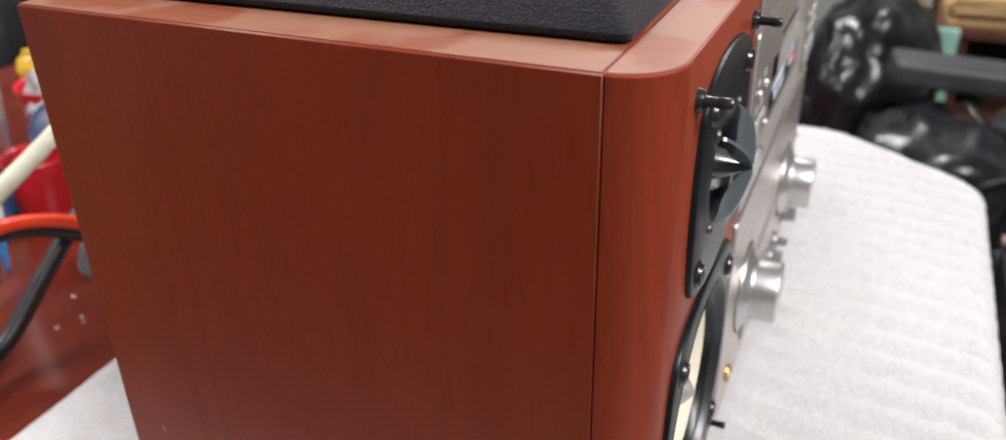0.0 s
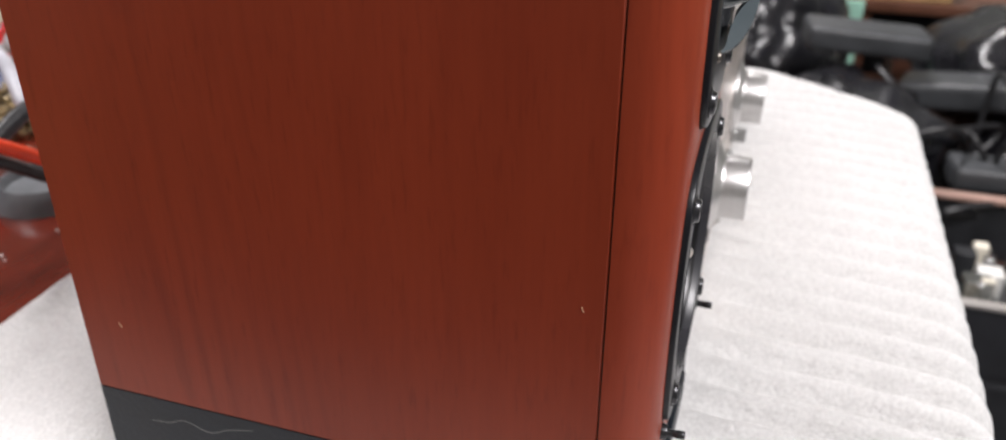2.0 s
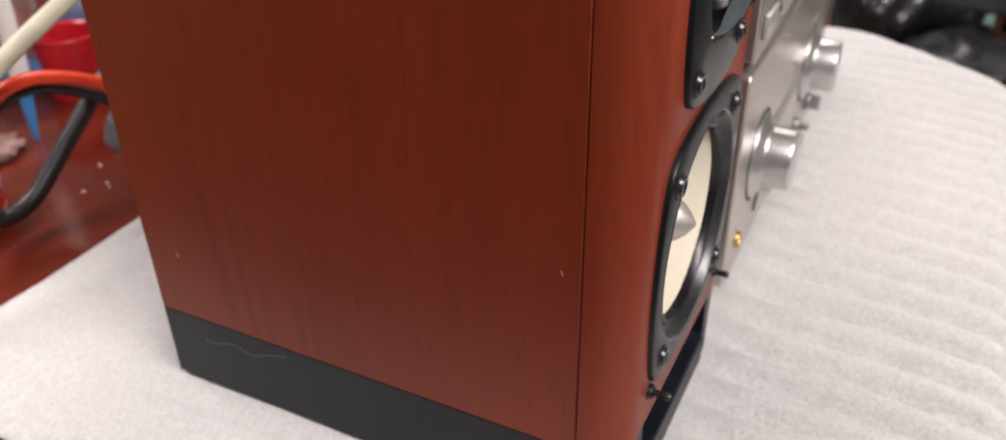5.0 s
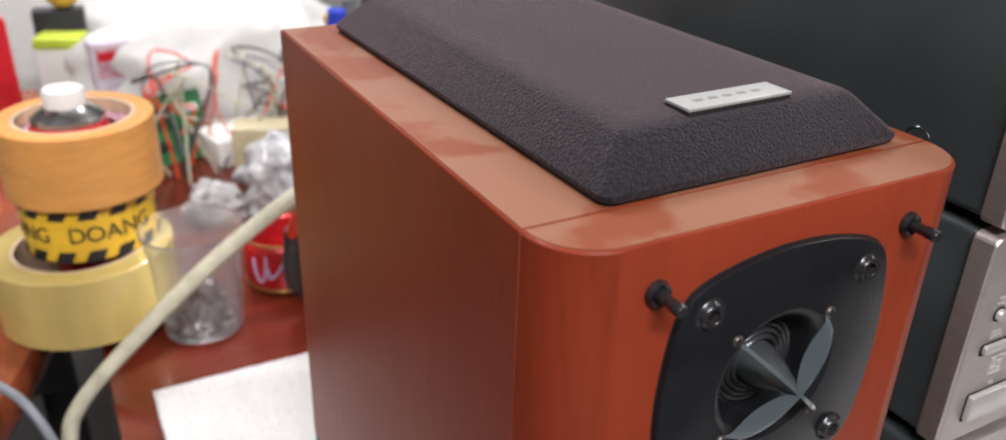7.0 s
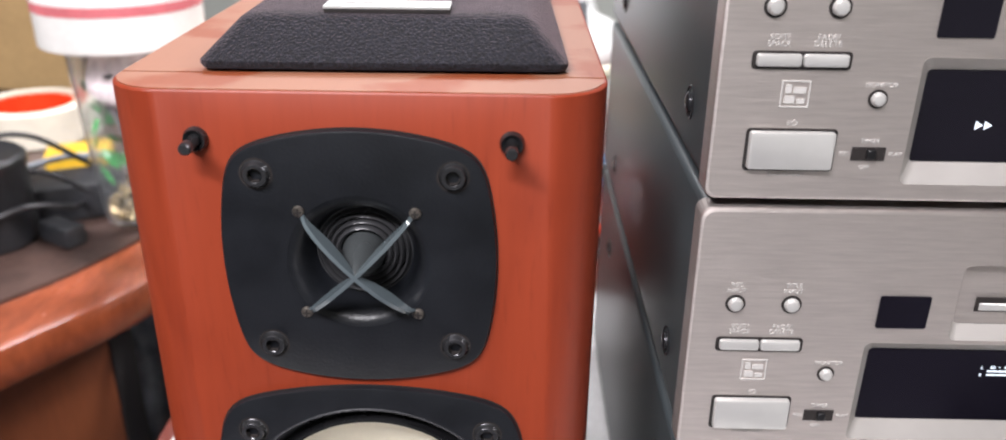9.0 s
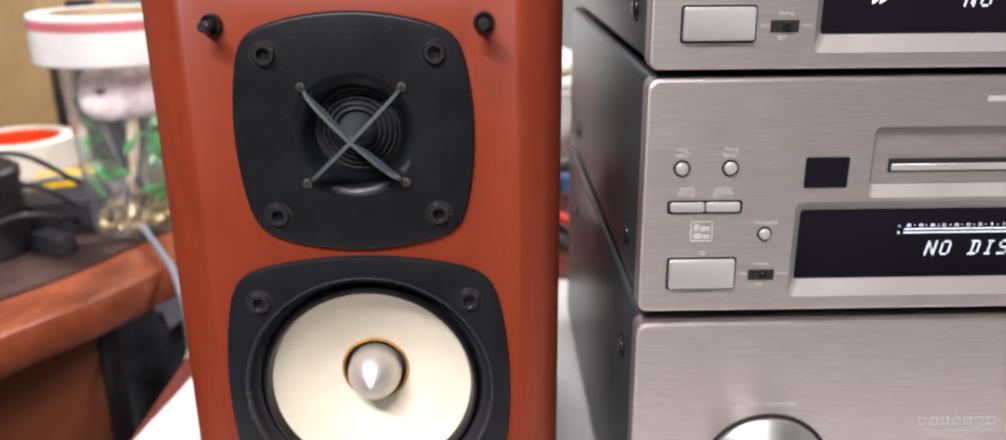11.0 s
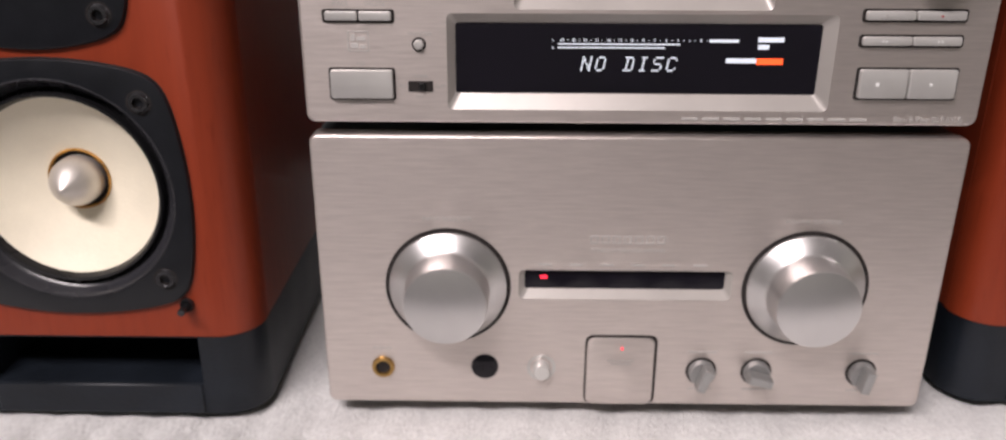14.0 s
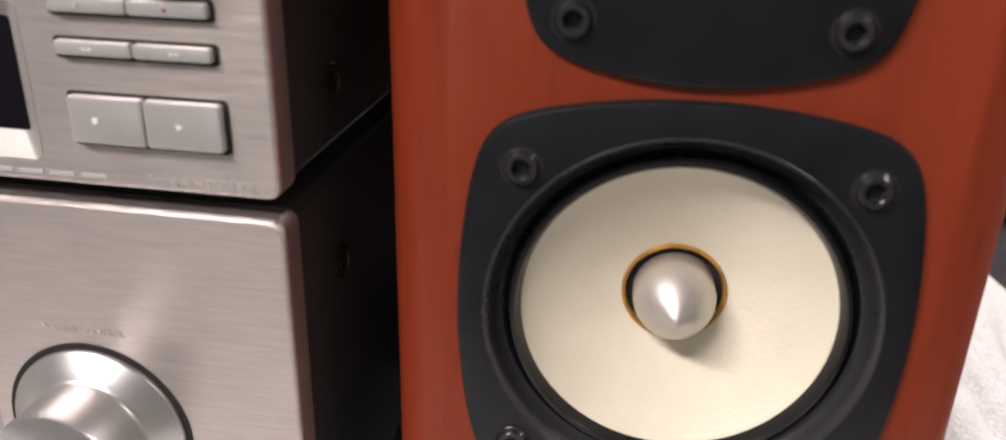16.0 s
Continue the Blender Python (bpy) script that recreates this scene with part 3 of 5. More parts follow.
    # grille pegs
    for sx in (1, -1):
        for z, r, ln in ((0.2515, 0.0038, 0.0106), (0.0570, 0.0033, 0.0090)):
            part("grille_peg", lathe([(r, 0.0008), (r, -0.0006), (r * 0.85, -0.0022), (r * 0.5, -0.0012), (r * 0.46, -0.0036), (r * 0.44, -ln * 0.62), (r * 0.50, -ln * 0.66), (r * 0.50, -ln + 0.0006), (r * 0.40, -ln), (0, -ln)], 0.0465 * sx, z, 20), SCREW, s)
    return s


def wear_marks(s):
    """Pale chips in the veneer and a fine scratch along the plinth of one cabinet."""
    x = -HW - 0.0001
    for y, z, r in ((0.219, 0.077, 0.0006), (0.027, 0.125, 0.0005)):
        part("veneer_chip", tube([(x, y - r, z - 2 * r), (x, y, z), (x, y + r * 0.4, z + 2 * r)], r * 0.45, 6), PAPER, s)
    part("plinth_scratch", tube([(x, 0.214, 0.028), (x, 0.205, 0.029), (x, 0.197, 0.032), (x, 0.185, 0.029), (x, 0.175, 0.033), (x, 0.163, 0.036)], 0.00010, 5), MARK, s)


RED_PRINT = mat("red_print", (0.42, 0.03, 0.03), 0.5, vary=0.05, bump=0)
PAPER = mat("bare_wood_chip", (0.45, 0.25, 0.15), 0.8, vary=0.1)
speaker_a = loudspeaker((0, 0, 0), 0, "cherry-veneered bookshelf loudspeaker with cream cone, grille lying on top")
speaker_b = copy_thing(speaker_a, pose(0.4730, 0.0170, 0.0010, 0, 0, 1.8))
wear_marks(speaker_a)
tagged(speaker_b, "cherry-veneered two-way bookshelf loudspeaker with a cream cone, bare on top")


def grille():
    g = thing("speaker_grille", (0.0065, 0.021, TOP + 0.0004), "black cloth-covered loudspeaker grille lying face up on the loudspeaker", "grille", rz=1.0)
    b = bmesh.new()
    levels = [(0.0, 0.0, 0.0010), (0.0012, -0.0006, 0.0022), (0.0035, -0.0006, 0.0034), (0.0135, 0.0105, 0.0146), (0.0148, 0.0124, 0.0158), (0.0152, 0.020, 0.0162)]
    rings = []
    for _, ins, z in levels:
        rings.append([b.verts.new((x, y, z)) for x, y in rounded(-0.0565 + ins, 0.0565 - ins, ins * 0.9, 0.2065 - ins * 0.9, max(0.0035, 0.004), 4)])
    for a, c in zip(rings, rings[1:]):
        for i in range(len(a)):
            j = (i + 1) % len(a)
            b.faces.new((a[i], a[j], c[j], c[i]))
    b.faces.new(rings[0]), b.faces.new(rings[-1])
    part("cloth", b, CLOTH, g)
    bd = part("badge", box(-0.020, 0.020, 0.0130, 0.0240, 0.0172, 0.0182, 0.0003), BADGE, g, "satin silver name badge")
    part("badge_backing", box(-0.0199, 0.0199, 0.0131, 0.0239, 0.0158, 0.0172, 0.0003), GAP, bd, "black badge edge")
    for i in range(5):
        x = -0.0138 + 0.0056 * i
        part("badge_mark", box(x, x + 0.0034, 0.0176, 0.0194, 0.0181, 0.0183), MARK, bd, smooth=False)
    return g


grille()


# ---- stack of hi-fi units ----
L0, R0, YF = 0.105, 0.3775, 0.004


def recess(name, outer, inner, depth, material, parent, label="", r=0.0022):
    """A sunk frame with rounded corners: bevels from the panel's face back to a smaller opening."""
    b = bmesh.new()
    rim, lip = rounded(*outer, r, 4), rounded(*inner, r * 0.8, 4)
    a = [b.verts.new((x, -0.0001, z)) for x, z in rim]
    c = [b.verts.new((x, depth, z)) for x, z in lip]
    d = [b.verts.new((x, depth + 0.001, z)) for x, z in rim]
    for i in range(len(rim)):
        j = (i + 1) % len(rim)
        b.faces.new((a[i], a[j], c[j], c[i])), b.faces.new((c[i], c[j], d[j], d[i])), b.faces.new((d[i], d[j], a[j], a[i]))
    return part(name, b, material, parent, label, smooth=False)


def window(x0, x1, z0, z1, r=0.0022):
    return rounded(x0, x1, z0, z1, r, 4)


def unit_shell(u, z0, z1, screw_z, holes=()):
    """Aluminium front, black steel case, feet and side screws of one unit, in the stack's own axes."""
    f = part("front_panel", slab(rounded(L0, R0, z0, z1, 0.0035, 5), 0, 0.009, holes, edge=0.0011), ALU, u, "brushed aluminium front panel", angle=12.0)
    part("case", box(L0 + 0.0016, R0 - 0.0016, 0.009, 0.296, z0 + 0.001, z1 - 0.0004, 0.0030, seg=3), CASE, u, "black painted steel case")
    for sx, x in ((-1, L0 + 0.0016), (1, R0 - 0.0016)):
        for y in (0.041, 0.235):
            b = lathe([(0.0062, 0.0002), (0.0056, -0.0004), (0.0040, 0.0006), (0.0035, 0.0004), (0.0034, -0.0010), (0.0024, -0.0016), (0, -0.0017)], 0, 0, 20)
            ob = part("case_screw", b, SCREW, u)
            ob.matrix_basis = pose(x, y, screw_z, 0, 0, -90 if sx < 0 else 90)
    for x in (L0 + 0.035, R0 - 0.035):
        for y in (0.04, 0.25):
            part("foot", lathe([(0.0, z0 - 0.0056 if z0 < 0.02 else z0 - 0.0042), (0.013, z0 - 0.0056 if z0 < 0.02 else z0 - 0.0042), (0.0135, z0 + 0.0012), (0, z0 + 0.0012)], x, seg=24, axis="z", cy=y), RUBBER, u)
    return f


def key(x0, x1, z0, z1, parent, out=0.0016, halves=1, name="push_button", r=0.0008):
    # Dark plate on the panel paints the shade round the key, wider below.
    part("button_recess_shade", slab(rounded(x0 - 0.0009, x1 + 0.0009, z0 - 0.0010, z1 + 0.0007, r + 0.0004, 3), -0.0003, 0.002), GAP, parent, smooth=False)
    w = (x1 - x0) / halves
    for k in range(halves):
        g = 0.00025 if halves > 1 else 0
        part(name, slab(rounded(x0 + k * w + g, x0 + (k + 1) * w - g, z0, z1, r, 3), -out, 0.001, edge=0.0006), BUTTON, parent)


def dot_button(x, z, r, parent):
    # Dark ring on the panel paints the shade round the button.
    part("button_recess_shade", lathe([(r * 1.35, 0.001), (r * 1.35, -0.0003), (r, -0.0003), (r, 0.001)], x, z, 20), GAP, parent)
    part("round_button", lathe([(r, 0.001), (r, -0.0012), (r * 0.75, -0.0020), (0, -0.0024)], x, z, 20), BUTTON, parent)


DOTS = {"N": "10001 11001 11001 10101 10011 10011 10001", "O": "01110 10001 10001 10001 10001 10001 01110", "D": "11110 01001 01001 01001 01001 01001 11110",
        "I": "01110 00100 00100 00100 00100 00100 01110", "S": "01111 10000 10000 01110 00001 00001 11110", "C": "01110 10001 10000 10000 10000 10001 01110"}


def dot_letter(ch, x, z, y, parent):
    """One character of the lit dot-matrix display, leaning a little."""
    b = bmesh.new()
    for j, row in enumerate(DOTS[ch].split()):
        for i, on in enumerate(row):
            if on == "1":
                u, w = x + 0.00078 * i + 0.00016 * (6 - j), z + 0.00086 * (6 - j)
                box(u, u + 0.00066, y, y + 0.0003, w, w + 0.00068, bm=b)
    return part("display_letter", b, LIT, parent, smooth=False)


def disc_deck(dz, playing):
    u = thing("minidisc_deck", (0, YF, dz - 0.0032), "silver-fronted disc deck with a dark lit display in the stack", "disc deck", "stacked hi-fi units")
    z0, z1 = 0.1425, 0.2335
    f = unit_shell(u, z0, z1, z0 + 0.0185, [window(0.1630, 0.3165, 0.1482, 0.1868), window(0.1895, 0.2905, 0.1882, 0.2155)])
    key(0.1163, 0.1413, 0.1530, 0.1645, f, 0.0026)
    key(0.1152, 0.1418, 0.1838, 0.1874, f, 0.0018, 2)
    for x in (0.1190, 0.1370):
        dot_button(x, 0.2005, 0.0024, f)
    dot_button(0.1520, 0.1745, 0.0021, f)
    part("timer_slot", box(0.1472, 0.1572, -0.0003, 0.001, 0.1556, 0.1598), GAP, f, smooth=False)
    part("timer_slider", box(0.1515, 0.1542, -0.0016, 0.0004, 0.1562, 0.1592, 0.0003, seg=1), RUBBER, f)
    # disc emblem drawn as plain shapes
    for a, b_, c, d in ((0.1238, 0.1322, 0.1716, 0.1720), (0.1238, 0.1322, 0.1792, 0.1796), (0.1238, 0.1242, 0.1720, 0.1792), (0.1318, 0.1322, 0.1720, 0.1792),
                        (0.1250, 0.1268, 0.1758, 0.1784), (0.1274, 0.1310, 0.1758, 0.1776), (0.1250, 0.1280, 0.1728, 0.1750), (0.1286, 0.1310, 0.1728, 0.1742)):
        bar(a, b_, c, d, -0.0002, PRINT, f, "emblem_bar")
    # remote sensor window
    part("sensor_window", slab(rounded(0.1650, 0.1812, 0.1925, 0.2042, 0.0006, 2), -0.0004, 0.001), GLASS_BLACK, f)
    # disc slot with a pale scooped lip
    s = recess("slot_surround", (0.1895, 0.2905, 0.1882, 0.2155), (0.1915, 0.2885, 0.1926, 0.2140), 0.0036, ALU_PALE, f, "pale scooped disc slot surround")
    part("slot_plate", box(0.1916, 0.2884, 0.0036, 0.0060, 0.1927, 0.2139), ALU, s, smooth=False)
    part("slot_opening", box(0.1975, 0.2825, 0.0030, 0.0036, 0.1975, 0.2025), GAP, s, smooth=False)
    part("slot_flap", box(0.1985, 0.2815, 0.0024, 0.0031, 0.1980, 0.2006, 0.0002, seg=1), BUTTON, s)
    # display sunk behind a bevelled frame
    d = recess("display_surround", (0.1630, 0.3165, 0.1482, 0.1868), (0.1668, 0.3110, 0.1548, 0.1822), 0.0040, ALU_PALE, f, "pale bevelled display surround")
    part("display_glass", box(0.1662, 0.3116, 0.0034, 0.0060, 0.1546, 0.1824), GLASS_BLACK, d, smooth=False)
    for k, ch in enumerate("NO DISC"):
        if ch != " ":
            dot_letter(ch, 0.2164 + 0.0057 * k, 0.1636, 0.0032, d)
    for z, x1 in ((0.1727, 0.2500), (0.1741, 0.2560)):
        for k in range(26):
            x = 0.2072 + (x1 - 0.2072) * k / 26
            bar(x, x + (x1 - 0.2072) / 26 - 0.0002, z, z + 0.0006, 0.0033, LIT, d, "meter_segment")
    for k, txt in enumerate("60 40 30 21 18 15 12 9 7 5 3 1 0".split()):
        lettering(txt, 0.2088 + 0.0046 * k, 0.1759, 0.0032, 0.0017, LIT, d, name="scale_number")
        bar(0.2109 + 0.0046 * k, 0.2113 + 0.0046 * k, 0.1758, 0.1761, 0.0033, LIT, d, "scale_mark")
    lettering("L", 0.2052, 0.1758, 0.0032, 0.0016, LIT, d, name="channel_mark")
    lettering("R", 0.2052, 0.1729, 0.0032, 0.0016, LIT, d, name="channel_mark")
    bar(0.2672, 0.2790, 0.1753, 0.1765, 0.0033, LIT, d, "indicator")
    bar(0.2745, 0.2866, 0.1671, 0.1690, 0.0033, LIT, d, "indicator")
    bar(0.2868, 0.2972, 0.1666, 0.1690, 0.0033, LIT_RED, d, "indicator")
    bar(0.2865, 0.2968, 0.1755, 0.1774, 0.0033, LIT, d, "indicator")
    bar(0.2868, 0.2912, 0.1726, 0.1745, 0.0033, LIT, d, "indicator")
    if playing:
        for x in (0.1835, 0.1862):
            b = bmesh.new()
            b.faces.new([b.verts.new(v) for v in ((x, 0.0032, 0.1646), (x + 0.0024, 0.0032, 0.1660), (x, 0.0032, 0.1674))])
            part("play_arrow", b, LIT, d, smooth=False)
    # transport keys
    key(0.3258, 0.3648, 0.1851, 0.1886, f, 0.0022, 2)
    key(0.3258, 0.3648, 0.1753, 0.1787, f, 0.0022, 2)
    key(0.3268, 0.3656, 0.1543, 0.1658, f, 0.0026, 2)
    part("jog_dial", lathe([(0.0112, 0.001), (0.0112, -0.0004), (0.0100, -0.0004), (0.0100, -0.0090), (0.0092, -0.0100), (0, -0.0096)], 0.3515, 0.2070, 40), ALU_SPUN, f)
    part("dial_gap", lathe([(0.0120, 0.001), (0.0120, -0.0003), (0.0113, -0.0003)], 0.3515, 0.2070, 40), GAP, f)
    bar(0.3333, 0.3347, 0.1594, 0.1608, -0.0028, KEY_MARK, f, "stop_mark")
    b = bmesh.new()
    b.faces.new([b.verts.new(v) for v in ((0.3545, -0.0028, 0.1592), (0.3562, -0.0028, 0.1601), (0.3545, -0.0028, 0.1610))])
    part("play_mark", b, KEY_MARK, f, smooth=False)
    for x, way in ((0.3340, -1), (0.3354, -1), (0.3548, 1), (0.3562, 1)):
        b = bmesh.new()
        b.faces.new([b.verts.new(q) for q in ((x, -0.00235, 0.1764), (x + 0.0011 * way, -0.00235, 0.1770), (x, -0.00235, 0.1776))])
        part("skip_mark", b, KEY_MARK, f, smooth=False)
    bar(0.3330, 0.3340, 0.1864, 0.1873, -0.0024, PRINT, f, "pause_mark")
    bar(0.3544, 0.3552, 0.1865, 0.1871, -0.0024, RED_PRINT, f, "record_mark")
    # print
    y = -0.0001
    for txt, x, z, sz in (("EDIT/", 0.1215, 0.1920, 0.0019), ("SPACE", 0.1215, 0.1901, 0.0019), ("FADE/", 0.1352, 0.1920, 0.0019), ("DELETE", 0.1352, 0.1901, 0.0019),
                          ("MONITOR", 0.1525, 0.1786, 0.0016), ("TIMER", 0.1522, 0.1616, 0.0017), ("REC", 0.1452, 0.1577, 0.0014), ("PLAY", 0.1602, 0.1577, 0.0014),
                          ("OFF", 0.1517, 0.1535, 0.0014), ("I/O", 0.1285, 0.1668, 0.0019), ("ON/STANDBY", 0.1288, 0.1508, 0.0014)):
        lettering(txt, x, z, y, sz * 1.25, PRINT, f)
    lettering("Rec & Play D.R.I.V.E.", 0.3720, 0.1452, y, 0.0034, PRINT, f, "RIGHT")
    for k in range(9):
        bar(0.2580 + 0.0085 * k, 0.2580 + 0.0085 * k + 0.0066, 0.1445, 0.1456, y, PRINT, f)
    bar(0.2290, 0.2540, 0.2245, 0.2265, y, PRINT, f)
    for x, txt in ((0.1190, "REC"), (0.1370, "TITLE")):
        lettering(txt, x, 0.2072, y, 0.0022, PRINT, f)
        lettering("INPUT", x, 0.2051, y, 0.0022, PRINT, f)
    return u


disc_deck(0.0, False)
disc_deck(0.0942, True)


def amplifier():
    u = thing("amplifier", (0, YF, -0.0038), "silver-fronted stereo amplifier with two large turned knobs", "amplifier", "stacked hi-fi units")
    z0, z1 = 0.0090, 0.1378
    f = unit_shell(u, z0, z1, 0.108, [window(0.1925, 0.2860, 0.0632, 0.0772)])
    for x in (0.1615, 0.3180):
        z = 0.0690
        part("knob_gap", lathe([(0.0276, 0.001), (0.0276, -0.0003), (0.0255, -0.0003)], x, z, 64), GAP, f)
        k = part("large_knob", lathe([(0.0258, 0.001), (0.0258, -0.0012), (0.0254, -0.0018), (0.0190, -0.0050), (0.0182, -0.0058), (0.0180, -0.0070), (0.0180, -0.0190),
                                      (0.0176, -0.0200), (0.0170, -0.0203), (0, -0.0202)], x, z, 72), ALU_SPUN, f, "turned aluminium knob")
    # input indicator slit with a bright lower lip
    s = recess("slit_surround", (0.1925, 0.2860, 0.0632, 0.0772), (0.1955, 0.2828, 0.0676, 0.0764), 0.0026, ALU_PALE, f, "bright bevelled indicator slit")
    part("slit_glass", box(0.1950, 0.2833, 0.0023, 0.0040, 0.0674, 0.0766), GLASS_BLACK, s, smooth=False)
    part("indicator_led", box(0.2020, 0.2050, 0.0020, 0.0025, 0.0722, 0.0738), LED, s, smooth=False)
    # phones socket and sensor
    j = part("phones_socket", lathe([(0.0052, 0.001), (0.0052, -0.0010), (0.0047, -0.0018), (0.0036, -0.0018), (0.0031, -0.0008), (0.0031, 0.006)], 0.1310, 0.0280, 32), GOLD, f, "gold-plated phones socket")
    part("socket_hole", lathe([(0.0034, -0.0006), (0.0030, -0.0005), (0, -0.0004)], 0.1310, 0.0280, 24), GAP, j)
    part("sensor_disc", lathe([(0.0062, 0.001), (0.0062, -0.0004), (0.0058, -0.0007), (0, -0.0007)], 0.1775, 0.0285, 32), GLASS_BLACK, f)
    b = lathe([(0.0066, 0.001), (0.0066, -0.0005), (0.0056, -0.0003), (0.0042, 0.0004), (0.0042, 0.001)], 0.2033, 0.0282, 28)
    part("button_dish", b, BUTTON, f)
    part("mode_button", lathe([(0.0040, 0.001), (0.0040, -0.0048), (0.0034, -0.0056), (0, -0.0056)], 0.2033, 0.0282, 24), BUTTON, f)
    # standby flap
    # Dark plate paints the shaded groove round the flap; the panel is not cut.
    part("flap_gap_shade", slab(rounded(0.2230, 0.2556, z0 + 0.0006, 0.0453, 0.0036, 5), -0.0002, 0.001), GAP, f)
    b = slab(rounded(0.2237, 0.2544, z0 + 0.0008, 0.0442, 0.0034, 6), -0.0010, 0.001, edge=0.0009)
    for v in b.verts:
        if v.co.y < 0.0005:
            v.co.y -= 0.0008 * (1 - (v.co.z - z0) / 0.035)
    fl = part("standby_flap", b, ALU, f, "pale satin standby flap")
    part("standby_led", lathe([(0.0006, -0.0016), (0.0005, -0.0020), (0, -0.0020)], 0.2395, 0.0392, 10), LED, fl)
    bar(0.2330, 0.2450, 0.0330, 0.0334, -0.0021, PRINT, fl)
    bar(0.2345, 0.2435, 0.0314, 0.0318, -0.0022, PRINT, fl)
    # small rotary controls, each with a pointer bar
    for x, turn in ((0.2762, 18), (0.3012, -75), (0.3488, 12)):
        z = 0.0272
        part("knob_recess", lathe([(0.0070, 0.001), (0.0070, -0.0003), (0.0058, -0.0003)], x, z, 28), GAP, f)
        k = part("small_knob", lathe([(0.0060, 0.001), (0.0060, -0.0030), (0.0056, -0.0036), (0, -0.0036)], x, z, 28), KNOB_GREY, f)
        b = box(-0.0020, 0.0020, -0.0105, -0.0032, -0.0054, 0.0054, 0.0008)
        bmesh.ops.transform(b, matrix=pose(x, 0, z, 0, turn, 0), verts=b.verts)
        part("pointer", b, KNOB_GREY, k)
        bar(x - 0.0065, x + 0.0065, 0.0368, 0.0374, -0.0001, PRINT, f)
        bar(x - 0.0055, x + 0.0055, 0.0176, 0.0182, -0.0001, PRINT, f)
    y = -0.0001
    lettering("INPUT SELECTOR", 0.1615, 0.1008, y, 0.0027, PRINT, f)
    lettering("VOLUME CONTROL", 0.3180, 0.1008, y, 0.0027, PRINT, f)
    lettering("PHONES", 0.1310, 0.0375, y, 0.0022, PRINT, f)
    lettering("STEREO INTEGRATED AMPLIFIER", 0.2398, 0.0868, y, 0.0022, PRINT, f)
    for k in range(7):
        x = 0.2232 + 0.0048 * k
        bar(x, x + 0.0034, 0.0932, 0.0937, y, PRINT, f, "emblem_bar")
        bar(x, x + 0.0034, 0.0900, 0.0905, y, PRINT, f, "emblem_bar")
        bar(x, x + 0.0006, 0.0906, 0.0931, y, PRINT, f, "emblem_bar")
        bar(x + 0.0028, x + 0.0034, 0.0906, 0.0931, y, PRINT, f, "emblem_bar")
    for x in (0.2040, 0.2175, 0.2310, 0.2445, 0.2575, 0.2710):
        bar(x - 0.0028, x + 0.0028, 0.0796, 0.0804, y, PRINT, f)
    return u


amplifier()


# ---- side desk ----
DESK_EDGE = [(-0.52, -0.12), (-0.44, 0.03), (-0.36, 0.185), (-0.30, 0.287), (-0.262, 0.345), (-0.228, 0.420), (-0.204, 0.490), (-0.190, 0.560), (-0.182, 0.65), (-0.180, 1.10)]


def smooth_line(pts, n=8):
    out = []
    P = [Vector((*p, 0)) for p in pts]
    P = [P[0] * 2 - P[1]] + P + [P[-1] * 2 - P[-2]]
    for i in range(1, len(P) - 2):
        a, b, c, d = P[i - 1:i + 3]
        for k in range(n):
            t = k / n
            q = 0.5 * ((2 * b) + (c - a) * t + (2 * a - 5 * b + 4 * c - d) * t * t + (3 * b - a - 3 * c + d) * t ** 3)
            out.append((q.x, q.y))
    return out + [tuple(pts[-1])]


def desk_plan(inset):
    line = smooth_line(DESK_EDGE)
    out = []
    for i, (x, y) in enumerate(line):
        a, b = line[max(i - 1, 0)], line[min(i + 1, len(line) - 1)]
        dx, dy = b[0] - a[0], b[1] - a[1]
        n = math.hypot(dx, dy)
        out.append((x - inset * dy / n, y + inset * dx / n))
    return out + [(-1.3 + inset, 1.10 - inset * 0), (-1.3 + inset, -0.12)]


BLACK_STEEL = mat("black_painted_steel", (0.020, 0.018, 0.018), 0.4, vary=0.2, scale=20, bump=0.08)


def side_desk():
    d = thing("side_desk", (0, 0, -0.75), "orange-brown wooden desk with a curved edge and dark mat", "desk")
    b = bmesh.new()
    rings = [[b.verts.new((x, y, z)) for x, y in desk_plan(i)] for i, z in ((0.012, 0.716), (0.003, 0.719), (0.0, 0.726), (0.0, 0.742), (0.003, 0.749), (0.010, 0.751))]
    for a, c in zip(rings, rings[1:]):
        for i in range(len(a)):
            j = (i + 1) % len(a)
            b.faces.new((a[i], a[j], c[j], c[i]))
    b.faces.new(rings[0]), b.faces.new(rings[-1])
    part("desktop", b, DESK, d)
    b = bmesh.new()
    lo, hi = [[b.verts.new((x, y, z)) for x, y in desk_plan(0.062)] for z in (0.7514, 0.7545)]
    for i in range(len(lo)):
        j = (i + 1) % len(lo)
        b.faces.new((lo[i], lo[j], hi[j], hi[i]))
    b.faces.new(hi), b.faces.new(lo)
    part("desk_mat", b, MAT, d, "worn dark brown desk mat", smooth=False)
    b = column([(x, y) for x, y in desk_plan(0.045)][:35] + [(-1.2, 0.37), (-1.2, -0.05)], 0.0, 0.7155)
    part("side_panel", b, PANEL, d)
    part("leg", box(-0.335, -0.292, 0.385, 0.425, 0.0, 0.7155, 0.003), BLACK_STEEL, d, "black steel desk leg")
    part("cross_rail", box(-0.290, -0.20, 0.595, 0.625, 0.62, 0.66, 0.002), BLACK_STEEL, d)
    part("leg", box(-0.235, -0.20, 0.70, 0.735, 0.0, 0.7155, 0.003), BLACK_STEEL, d)
    return d


side_desk()

